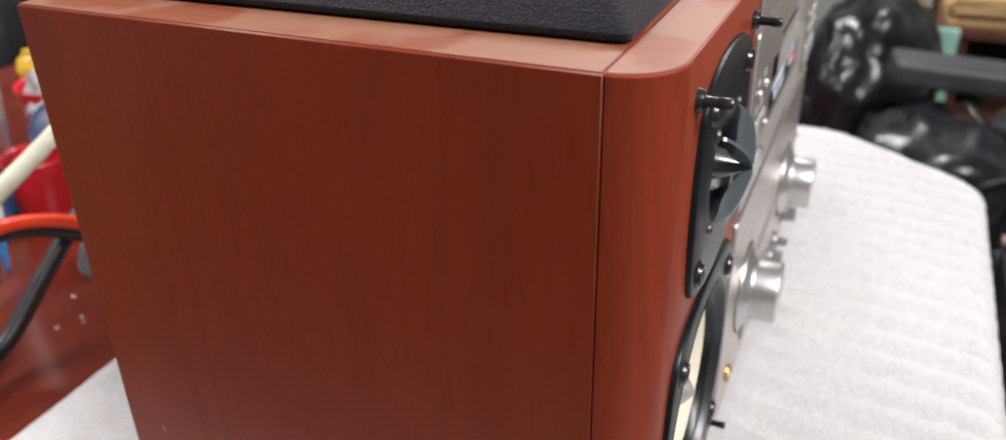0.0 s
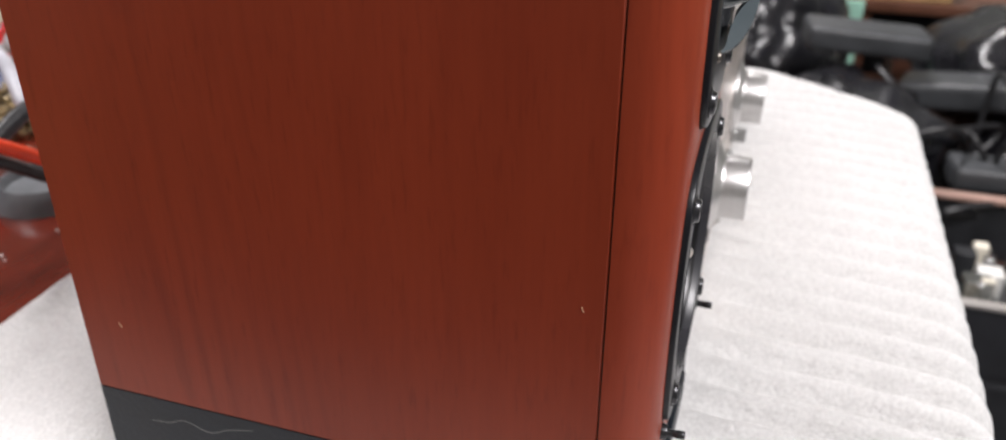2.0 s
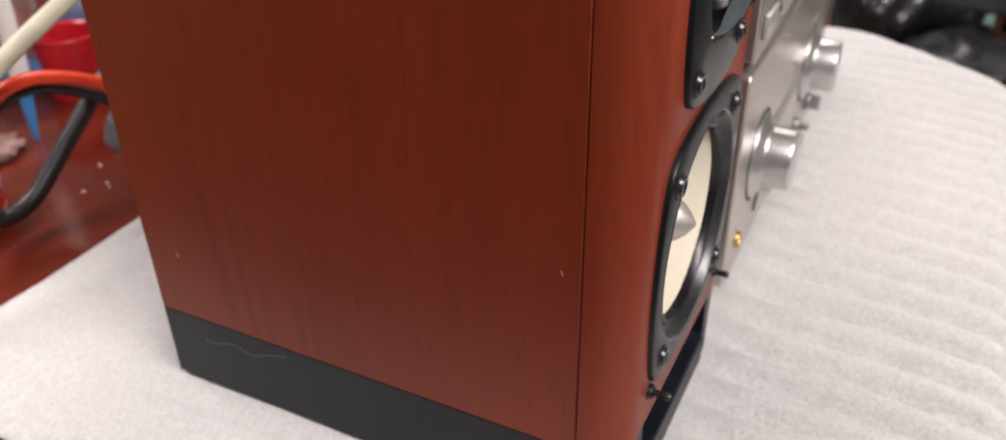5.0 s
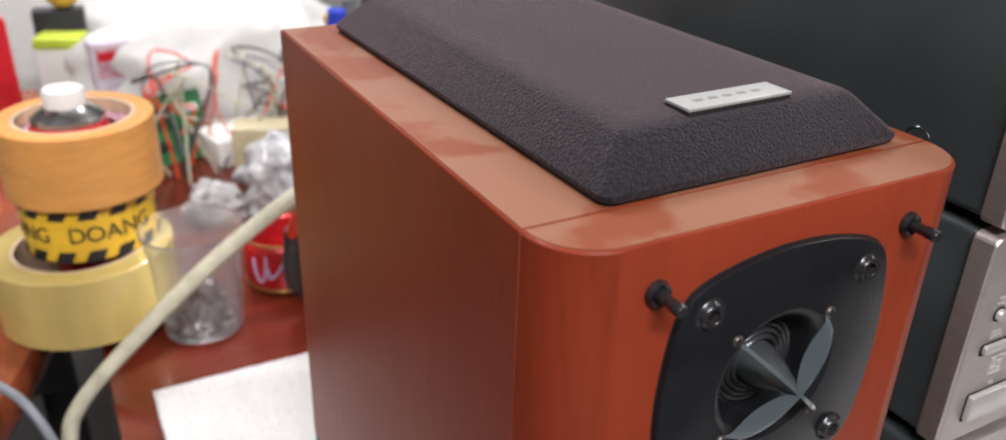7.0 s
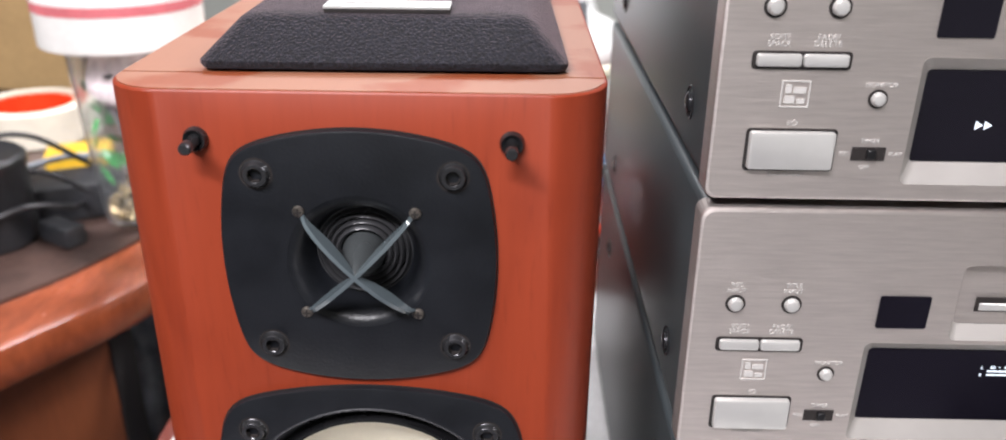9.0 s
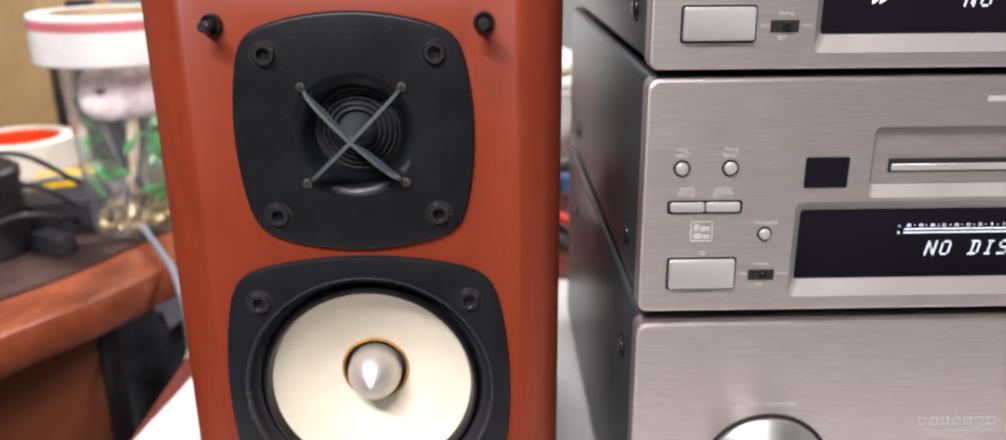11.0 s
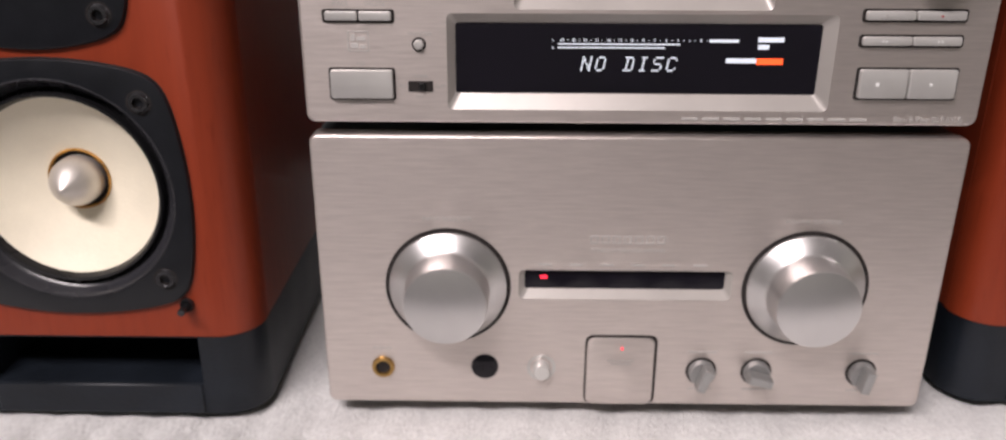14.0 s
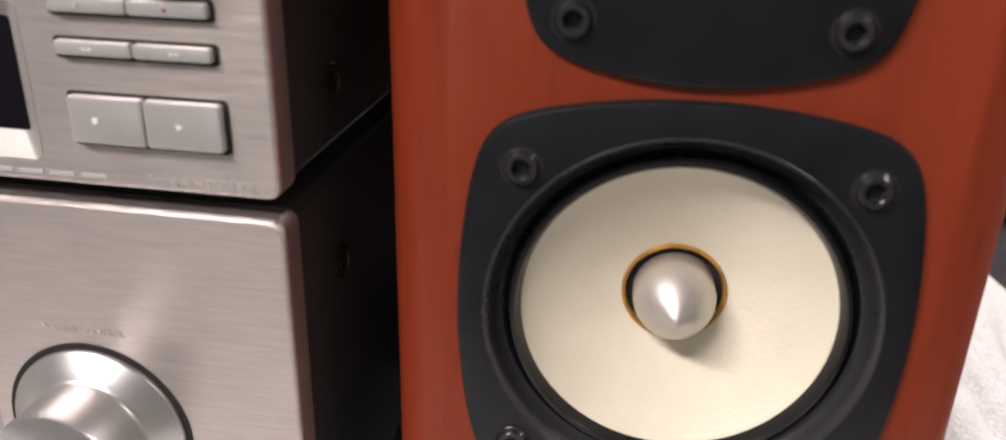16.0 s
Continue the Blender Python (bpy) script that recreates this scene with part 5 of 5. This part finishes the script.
tagged(single("bagged_parts", bits(60, (0.020, 0.645, TZ + 0.004), 0.028, 0.0048, 17, 0.045), STEEL, "small metal parts heaped in a bag", "parts"), kind="stuff")
blob("white_paper_scrap", (-0.050, 0.640, TZ), (0.026, 0.020, 0.024), TISSUE, "crumpled white tissue on the table", "tissue", 12, 0.4, 3)
blob("white_bag", (0.020, 0.930, TZ), (0.165, 0.080, 0.098), WHITE_BAG, "large crumpled white plastic bag on the table", "bag", 2, 0.25, 2.6)
blob("white_sack", (-0.10, 1.32, -0.75), (0.34, 0.24, 0.66), WHITE_BAG, "white sack standing behind the table", "sack", 6, 0.2, 2.2)
lc = thing("labelled_carton", (-0.098, 0.900, TZ), "lilac-white carton with a red label standing on the table", "carton", rz=8)
part("body", box(-0.026, 0.026, -0.016, 0.016, 0, 0.118, 0.002), mat("lilac_white_card", (0.62, 0.56, 0.64), 0.5, vary=0.12, scale=40), lc)
part("label", box(-0.022, 0.014, -0.0166, -0.0161, 0.078, 0.112), PINK_PRINT, lc)
part("label_band", box(-0.020, 0.006, -0.0172, -0.0167, 0.098, 0.108), RED_PL, lc)
lw = thing("white_box", (-0.146, 0.962, TZ), "white box with a lime green lid edge on the table", "box", rz=-20)
part("body", box(-0.024, 0.024, -0.020, 0.020, 0, 0.100, 0.002), WHITE_PL, lw)
part("lid", box(-0.025, 0.025, -0.021, 0.021, 0.1003, 0.112, 0.002), mat("lime_card", (0.50, 0.62, 0.05), 0.5, vary=0.1), lw)
single("black_box", box(-0.028, 0.028, -0.016, 0.016, 0, 0.134, 0.003), BLACK_PL, "black box standing behind a white box", "box", at=(-0.142, 1.002, TZ), rz=-6)
single("amber_ball", lathe([(0, 0), (0.010, 0.002), (0.018, 0.010), (0.020, 0.019), (0.017, 0.030), (0.009, 0.037), (0, 0.039)], seg=28, axis="z"), mat("amber_plastic", (0.62, 0.36, 0.06), 0.4, vary=0.1), "amber plastic ball on a black box", "ball", at=(-0.135, 1.002, 0.1228))
single("red_packet", box(-0.016, 0.016, -0.012, 0.012, 0, 0.125, 0.004), RED_PL, "small red packet standing on the desk", "packet", at=(-0.215, 0.960, 0.0012), rz=10)
single("black_plug", box(-0.014, 0.014, -0.010, 0.010, 0, 0.070, 0.004), BLACK_PL, "black plug-in adaptor standing on the table", "adaptor", at=(-0.122, 0.840, TZ), rz=30)
single("white_carton", box(-0.04, 0.04, -0.03, 0.03, 0, 0.030, 0.002), WHITE_PL, "small white carton on the table", "carton", at=(0.010, 0.800, TZ), rz=15)
single("beige_block", box(-0.030, 0.030, -0.02, 0.02, 0, 0.060, 0.006), mat("beige_plastic", (0.55, 0.48, 0.30), 0.5, vary=0.1), "beige plastic adaptor block on the table", "adaptor", at=(0.020, 0.725, TZ), rz=-20)
pcb = thing("circuit_board", (-0.050, 0.800, TZ), "green circuit board leaning among loose wires", "circuit board")
pcb.matrix_basis = pose(-0.050, 0.800, TZ + 0.001, 68, 0, 15)
part("board", box(-0.035, 0.035, 0, 0.075, -0.0008, 0.0008), PCB, pcb)
for k, (x, y, s, m_) in enumerate(((-0.02, 0.02, 0.008, BLACK_PL), (0.01, 0.03, 0.006, STEEL), (0.02, 0.055, 0.007, WHITE_PL), (-0.015, 0.055, 0.009, BLACK_PL))):
    part("component", box(x - s, x + s, y - s * 0.6, y + s * 0.6, 0.0009, 0.006, 0.0006, seg=1), m_, pcb)
rnd = random.Random(31)
for k in range(16):
    x, y = rnd.uniform(-0.09, 0.06), rnd.uniform(0.74, 0.84)
    pts = [(x, y, TZ + 0.003)]
    for i in range(4):
        pts.append((x + rnd.uniform(-0.05, 0.05), y + rnd.uniform(-0.04, 0.04), rnd.uniform(0.03, 0.11)))
    pts.append((x + rnd.uniform(-0.06, 0.06), y + rnd.uniform(-0.03, 0.03), TZ + 0.003))
    single("loose_wire", tube(pts, 0.0012, 6), rnd.choice([BLACK_CABLE, BLACK_CABLE, GREY_CABLE, ORANGE_CABLE, CREAM_CABLE]), "thin loose wire in a tangle on the table", "wire", "tangle of loose wires")
single("red_packet", box(-0.018, 0.018, -0.012, 0.012, 0, 0.085, 0.004), RED_PL, "small red packet standing on the table", "packet", at=(0.412, 0.64, TZ), rz=10)
single("yellow_packet", box(-0.012, 0.012, -0.010, 0.010, 0, 0.10, 0.004), YELLOW, "small yellow packet standing on the table", "packet", at=(0.395, 0.70, TZ), rz=-10)
single("white_box", box(-0.022, 0.022, -0.02, 0.02, 0, 0.046, 0.003), WHITE_PL, "small white box standing on the table", "box", at=(0.402, 0.462, TZ))
cable("signal_lead", [(0.10, 0.33, 0.16), (0.093, 0.34, 0.13), (0.090, 0.36, 0.08), (0.10, 0.40, 0.03), (0.13, 0.43, 0.002), (0.2, 0.46, 0.001)], 0.0025, BLACK_CABLE, "thin black signal lead behind the hi-fi stack")


# ---- things on the side desk ----
DZ = 0.0048
ad = thing("power_adaptor", (-0.366, 0.508, DZ), "black power adaptor with its lead on the desk", "power adaptor", rz=25)
part("body", box(-0.045, 0.045, -0.028, 0.028, 0, 0.034, 0.004), BLACK_PL, ad)
part("strain_relief", tube([(0.045, 0, 0.017), (0.060, 0.002, 0.017), (0.075, 0.010, 0.010)], 0.004, 8), BLACK_CABLE, ad)
single("speaker_puck", lathe([(0, 0), (0.041, 0), (0.043, 0.004), (0.0425, 0.066), (0.044, 0.068), (0.044, 0.076), (0.040, 0.079), (0.034, 0.077), (0, 0.077)], seg=48, axis="z"), BLACK_PL, "black round plastic canister on the desk", "canister", at=(-0.412, 0.440, DZ))
single("crocodile_clip", box(-0.020, 0.020, -0.010, 0.010, 0, 0.018, 0.003), BLACK_PL, "black plug lying on the desk mat", "plug", at=(-0.345, 0.440, DZ), rz=-30)
rl = roll((-0.515, 0.728, DZ), 0.062, 0.046, 0.040, WHITE_TAPE, "masking_tape_roll", "white masking tape roll with an orange core on the desk")
part("orange_liner", lathe([(0.0455, 0.002), (0.0455, 0.038), (0.0445, 0.038), (0.0445, 0.002)], seg=44, axis="z"), ORANGE_CABLE, rl)
single("yellow_carton", box(-0.030, 0.030, -0.022, 0.022, 0, 0.022, 0.002), YELLOW, "small yellow carton on the desk", "carton", at=(-0.415, 0.622, DZ), rz=20)
single("tan_carton", box(-0.13, 0.13, -0.08, 0.08, 0, 0.20, 0.003), CARTON, "tan cardboard carton on the desk", "carton", at=(-0.66, 1.00, DZ), rz=-12)
single("black_loudspeaker_box", box(-0.09, 0.09, -0.08, 0.08, 0, 0.26, 0.006), BLACK_PL, "black box standing on the desk", "box", at=(-0.93, 0.98, DZ), rz=8)
jar = thing("glass_jar", (-0.292, 0.505, DZ), "clear jar holding sticks and green leaf-shaped film pieces", "jar")
g_ = part("glass", lathe([(0, 0.001), (0.038, 0.001), (0.041, 0.004), (0.050, 0.164), (0.0485, 0.164), (0.0392, 0.006), (0, 0.004)], seg=44, axis="z"), CLEAR, jar)
g_.visible_shadow = False
rnd = random.Random(5)
for k in range(12):
    a = rnd.uniform(0, 6.28)
    x, y = 0.022 * math.cos(a), 0.022 * math.sin(a)
    part("stick", tube([(x, y, 0.006), (-x * 0.3, -y * 0.3, 0.07), (-x * 1.25, -y * 1.25, 0.138 + 0.014 * rnd.random())], 0.0055, 8), rnd.choice([GREY_PL, BLACK_PL, GREY_CABLE, PAPER_CORE]), jar)
for k in range(44):
    a, z = rnd.uniform(0, 6.28), rnd.uniform(0.035, 0.128)
    r = 0.034 + 0.05 * z
    b = bmesh.new()
    s = rnd.uniform(0.007, 0.014)
    mid = [b.verts.new((i / 4 * 2 * s - s, -0.0015 * math.sin(i / 4 * 3.14), 0)) for i in range(5)]
    up = [b.verts.new((i / 4 * 2 * s - s, 0.001, 0.42 * s * math.sin(i / 4 * 3.14))) for i in range(1, 4)]
    dn = [b.verts.new((i / 4 * 2 * s - s, 0.001, -0.42 * s * math.sin(i / 4 * 3.14))) for i in range(1, 4)]
    for side in (up, dn):
        b.faces.new((mid[0], mid[1], side[0])), b.faces.new((mid[3], mid[4], side[2]))
        for i in (0, 1):
            b.faces.new((mid[i + 1], mid[i + 2], side[i + 1], side[i]))
    bmesh.ops.transform(b, matrix=pose(r * math.cos(a), r * math.sin(a), z, rnd.uniform(-60, 60), rnd.uniform(-60, 60), math.degrees(a) + 90), verts=b.verts)
    part("leaf_piece", b, LEAF, jar)
part("pebbles", bits(150, (0, 0, 0.006), 0.032, 0.006, 8, 0.034), BRASS_BITS, jar)
# Made-up dark shape that darkens the background behind the jar.
single("dark_backdrop", lathe([(0, 0), (0.045, 0), (0.047, 0.004), (0.047, 0.13), (0.030, 0.165), (0.018, 0.17), (0.018, 0.19), (0, 0.19)], seg=40, axis="z"), BLACK_PL, "dark bottle shape added on the desk to darken the view behind the jar", "bottle", at=(-0.468, 0.842, DZ))
for pts in (((-0.43, 0.43, 0.012), (-0.40, 0.40, 0.03), (-0.36, 0.42, 0.045), (-0.34, 0.46, 0.03), (-0.36, 0.52, 0.012)),
            ((-0.46, 0.42, 0.010), (-0.42, 0.44, 0.055), (-0.37, 0.47, 0.058), (-0.33, 0.50, 0.02), (-0.30, 0.53, 0.0085)),
            ((-0.48, 0.46, 0.010), (-0.44, 0.49, 0.07), (-0.40, 0.51, 0.078), (-0.36, 0.54, 0.04), (-0.34, 0.58, 0.009))):
    cable("adaptor_lead", pts, 0.0026, BLACK_CABLE, "black adaptor lead curled on the desk")
blob("pink_white_wipe", (-0.290, 0.505, DZ + 0.112), (0.034, 0.034, 0.034), mat("pink_white_film", (0.62, 0.52, 0.52), 0.5, vary=0.2, scale=60, bump=0.5), "crumpled pinkish white film in the top of a jar", "film", 21, 0.3, 4, 3)
w1 = roll((-0.292, 0.505, DZ + 0.1645), 0.068, 0.050, 0.042, WHITE_PL, "white_tape_roll", "white tape roll resting on a jar")
part("red_label", lathe([(0.0684, 0.030), (0.0684, 0.038)], seg=56, axis="z"), mat("pink_red_label", (0.62, 0.16, 0.18), 0.5, vary=0.1), w1)
single("paper_sheet", box(-0.018, 0.018, -0.100, 0.100, 0, 0.0035, 0.001), WHITE_PL, "folded white paper slip lying on the desk", "paper", at=(-0.309, 0.762, DZ), rz=21)
single("green_box", box(-0.031, 0.031, -0.030, 0.030, 0, 0.026, 0.002), BRIGHT_GREEN, "small bright green carton on the desk", "carton", at=(-0.374, 0.832, DZ), rz=8)


# ---- heap of gear beyond the table end ----
def low_bench():
    t = thing("low_bench", (0, 0, -0.75), "low dark bench carrying discarded gear", "bench")
    part("benchtop", box(0.98, 2.0, -1.1, 0.42, 0.30, 0.33, 0.004), WALNUT, t)
    for x in (1.0, 1.92):
        for y in (-1.06, 0.33):
            part("leg", box(x, x + 0.05, y, y + 0.05, 0, 0.2995), WALNUT, t)


low_bench()
BZ = -0.42
blob("black_bag", (1.70, -0.02, BZ), (0.22, 0.14, 0.20), BLACK_BAG, "shiny black plastic bag heaped on a bench", "bag", 1, 0.3, 2.6)
blob("black_bag", (1.25, -0.16, BZ), (0.20, 0.16, 0.13), BLACK_BAG, "shiny black plastic bag heaped on a bench", "bag", 7, 0.3, 2.8)
blob("black_bag", (1.62, -0.52, BZ), (0.26, 0.22, 0.16), BLACK_BAG, "shiny black plastic bag heaped on a bench", "bag", 9, 0.3, 2.8)


CHARCOAL = mat("charcoal_plastic", (0.045, 0.048, 0.052), 0.45, vary=0.2, scale=15)


def sound_bar(at, size, rz, tilt, label):
    ob = single("black_bar_unit", box(-size[0], size[0], -size[1], size[1], 0, size[2], 0.012, seg=3), CHARCOAL, label, "appliance")
    ob.matrix_basis = pose(*at, tilt, 0, rz)


sound_bar((1.42, -0.17, -0.20), (0.05, 0.11, 0.045), 8, 4, "long black plastic casing lying on bags")
sound_bar((1.40, -0.38, -0.28), (0.05, 0.13, 0.05), -14, -8, "long black plastic casing lying on bags")
sound_bar((1.15, -0.42, -0.33), (0.04, 0.11, 0.04), 6, 2, "long black plastic casing lying on bags")
sound_bar((1.20, -0.80, -0.36), (0.10, 0.12, 0.09), 24, -5, "black plastic casing lying on a bench")
sound_bar((1.16, -0.30, -0.40), (0.08, 0.10, 0.05), 32, 8, "black plastic casing lying on a bench")
rnd = random.Random(77)
for k in range(9):
    x, y = rnd.uniform(1.02, 1.3), rnd.uniform(-0.7, -0.15)
    pts = [(x, y, -0.405)] + [(x + rnd.uniform(-0.12, 0.12), y + rnd.uniform(-0.15, 0.15), rnd.uniform(-0.36, -0.20)) for _ in range(3)] + [(x + 0.1, y - 0.1, -0.405)]
    single("black_lead", tube(pts, 0.005, 8), BLACK_CABLE, "black lead tangled over discarded gear", "cable", "tangled black leads")


def open_chassis():
    t = thing("open_chassis", (0.735, -0.80, -0.425), "opened electronics chassis with exposed circuit boards", "electronics chassis")
    w, d, h = 0.33, 0.54, 0.105
    part("floor_plate", box(0, w, 0, d, 0, 0.003), BLACK_PL, t)
    for a in ((0, 0.003, 0, d), (w - 0.003, w, 0, d), (0.0031, w - 0.0031, 0, 0.003), (0.0031, w - 0.0031, d - 0.003, d)):
        part("side_plate", box(*a, 0.0031, h), BLACK_PL, t)
    part("front_rail", box(-0.004, 0.012, 0, d, h + 0.0002, h + 0.006, 0.001), ALU_PALE, t)
    part("back_rail", box(w - 0.012, w + 0.006, 0, d, h + 0.0002, h + 0.008, 0.001), mat("copper_pink_rail", (0.55, 0.36, 0.30), 0.4, metal=0.5, vary=0.1), t)
    p = part("circuit_board", box(0.02, w - 0.03, 0.03, d - 0.03, 0.012, 0.0145), mat("dark_circuit_board", (0.015, 0.03, 0.022), 0.4, vary=0.4, scale=60), t)
    r2 = random.Random(3)
    for k in range(80):
        x, y = r2.uniform(0.04, w - 0.05), r2.uniform(0.05, d - 0.05)
        s = r2.uniform(0.006, 0.020)
        part("component", box(x - s, x + s * r2.uniform(0.5, 1), y - s, y + s * r2.uniform(0.4, 1.2), 0.0148, 0.02 + r2.uniform(0.004, 0.06), 0.001, seg=1), r2.choice([WHITE_PL, BLACK_PL, BLACK_PL, GREY_PL, WHITE_TAPE, STEEL]), p)


open_chassis()
st = thing("wrapped_unit", (0.50, -0.95, -0.75), "grey plastic-wrapped unit under an opened chassis", "appliance")
part("casing", box(0, 0.62, 0, 0.70, 0, 0.19, 0.008), GREY_PL, st)
part("wrapping", box(-0.006, 0.626, -0.006, 0.706, 0.1905, 0.20, 0.003), GREY_PL, st)
single("black_receiver", box(0.0, 0.42, 0, 0.60, 0, 0.124, 0.006), BLACK_PL, "black receiver case under an opened chassis", "receiver", at=(0.72, -0.86, -0.5495))


def far_table():
    t = thing("far_table", (1.93, -0.98, -0.75), "dark brown table stacked with cardboard", "table")
    part("tabletop", box(0, 0.62, 0, 0.83, 0.500, 0.526, 0.004), WALNUT, t)
    for x in (0.02, 0.55):
        for y in (0.02, 0.76):
            part("leg", box(x, x + 0.05, y, y + 0.05, 0, 0.4995), WALNUT, t)


far_table()
rnd = random.Random(13)
for k in range(5):
    single("cardboard_sheet", box(-0.13, 0.13, -0.112, 0.112, 0, 0.0125, 0.002, seg=1), CARTON, "flattened tan cardboard box in a pile", "cardboard", "pile of flattened cardboard",
           at=(2.085 + rnd.uniform(-0.012, 0.012), -0.278 + rnd.uniform(-0.010, 0.010), -0.2237 + 0.0129 * k), rz=rnd.uniform(-5, 5))
single("cardboard_box", box(-0.12, 0.12, -0.072, 0.072, 0, 0.62, 0.003), CARTON, "tall tan cardboard box standing on the floor", "box", at=(2.30, -0.045, -0.75), rz=4)
single("cardboard_box", box(-0.12, 0.12, -0.070, 0.070, 0, 0.26, 0.003), CARTON, "tan cardboard box on top of a taller box", "box", at=(2.30, -0.05, -0.1295), rz=-3)
single("mint_panel", box(-0.008, 0.008, -0.032, 0.032, 0, 0.53, 0.003), MINT, "mint green painted board leaning upright", "board", at=(1.90, -0.165, -0.75))
single("dark_carton", box(-0.10, 0.10, -0.06, 0.06, 0, 0.36, 0.003), WALNUT, "dark brown carton standing under a table", "carton", at=(2.12, -0.36, -0.75))
single("black_cabinet", box(-0.02, 0.02, -0.42, 0.40, 0, 0.47, 0.004), BLACK_PL, "black cabinet front behind a table", "cabinet", at=(2.50, -0.55, -0.75))
blob("green_bag", (2.06, -0.62, -0.2235), (0.06, 0.09, 0.035), GREEN, "green plastic bag lying on a table", "bag", 3, 0.3, 3, 3)
single("white_carton_stack", box(-0.14, 0.14, -0.16, 0.16, 0, 0.16, 0.003), WHITE_PL, "white carton on the far table", "carton", at=(2.26, -0.74, -0.2235))
single("yellow_bag", box(-0.05, 0.05, -0.07, 0.07, 0, 0.22, 0.02, seg=3), YELLOW, "yellow packet standing on a bench", "packet", at=(1.50, -0.70, BZ), rz=20)
single("wall_shelf", box(2.9, 3.18, -1.2, 0.6, 0.10, 0.125, 0.003), WHITE_PL, "white wall shelf", "shelf", kind="structure")


# ---- chair and shelves behind ----
def leather_chair():
    t = thing("leather_armchair", (1.13, 1.42, -0.75), "black leather office chair with wooden arms", "chair", rz=-6)
    s = box(-0.30, 0.30, -0.29, 0.24, 0.462, 0.552, 0.044, seg=9)
    bmesh.ops.subdivide_edges(s, edges=[e for e in s.edges if e.calc_length() > 0.3 and abs(e.verts[0].co.x - e.verts[1].co.x) > 0.3], cuts=90)
    for v in s.verts:
        crease = max(0, 1 - abs(v.co.y + 0.25) / 0.07)
        v.co.z += 0.006 * noise.noise(v.co * 9) + 0.0045 * crease * noise.noise((v.co.x * 42 + v.co.z * 30, v.co.y * 6, 1))
        v.co.y += 0.006 * crease * noise.noise((v.co.x * 36 - v.co.z * 25, 4, v.co.z * 8))
    part("seat", s, LEATHER, t, angle=85.0)
    part("seat_seam", tube([(-0.27, -0.20, 0.555), (-0.1, -0.185, 0.558), (0.1, -0.185, 0.558), (0.27, -0.20, 0.555)], 0.003, 6), LEATHER, t)
    k = box(-0.25, 0.25, 0.16, 0.30, 0.60, 1.16, 0.05, seg=5)
    bmesh.ops.bisect_plane(k, geom=k.verts[:] + k.edges[:] + k.faces[:], plane_co=(0, 0, 0.7), plane_no=(0, 0, 1))
    for v in k.verts:
        v.co.y += (v.co.z - 0.54) * 0.15 + 0.010 * math.sin(v.co.z * 26)
        v.co.x *= 1 + 0.05 * math.sin(v.co.z * 7)
    part("backrest", k, LEATHER, t, angle=85.0)
    part("lower_cushion", box(-0.26, 0.26, 0.12, 0.26, 0.5535, 0.67, 0.050, seg=7), LEATHER, t, angle=85.0)
    for sx in (1, -1):
        part("armrest", tube([(0.31 * sx, 0.24, 0.66), (0.33 * sx, 0.10, 0.68), (0.335 * sx, -0.12, 0.66), (0.33 * sx, -0.22, 0.58), (0.31 * sx, -0.20, 0.51)], 0.022, 10), WALNUT, t)
        part("frame_tube", tube([(0.27 * sx, -0.22, 0.472), (0.28 * sx, -0.24, 0.30), (0.28 * sx, -0.20, 0.03), (0.28 * sx, 0.25, 0.015)], 0.012, 10), STEEL, t)
    part("cross_tube", tube([(-0.28, -0.235, 0.300), (0, -0.25, 0.306), (0.28, -0.235, 0.300)], 0.012, 10), STEEL, t)


leather_chair()


def rack():
    t = thing("storage_rack", (1.20, 2.25, -0.75), "grey storage rack with cardboard boxes", "rack")
    for z in (0.10, 0.56, 1.05):
        part("shelf_board", box(0, 1.6, 0, 0.45, z, z + 0.028, 0.002), ALU_PALE, t)
    for x in (0, 1.57):
        for y in (0, 0.42):
            part("post", box(x, x + 0.03, y, y + 0.03, 0, 1.4), GREY_PL, t)
    part("back_panel", box(0.031, 1.569, 0.452, 0.458, 0.1, 1.35), mat("olive_board", (0.16, 0.18, 0.12), 0.7, vary=0.15, scale=4), t)


rack()
for x, z, w, h in ((1.42, -0.1615, 0.13, 0.10), (1.72, -0.1615, 0.12, 0.16), (2.10, -0.1615, 0.16, 0.13), (1.55, -0.6215, 0.18, 0.24), (2.0, -0.6215, 0.2, 0.2)):
    single("cardboard_box", box(-w, w, -0.13, 0.13, 0, h, 0.003), CARTON, "tan cardboard box on a storage rack", "box", "boxes on the rack", at=(x, 2.42, z))
single("cardboard_box", box(-0.16, 0.16, -0.15, 0.15, 0, 0.20, 0.003), CARTON, "tan cardboard box standing on the floor", "box", at=(1.66, 1.45, -0.75), rz=18)
single("black_floor_case", box(-0.25, 0.25, -0.16, 0.16, 0, 0.22, 0.01), BLACK_PL, "black case lying on the floor", "case", at=(1.02, 0.80, -0.75), rz=5)
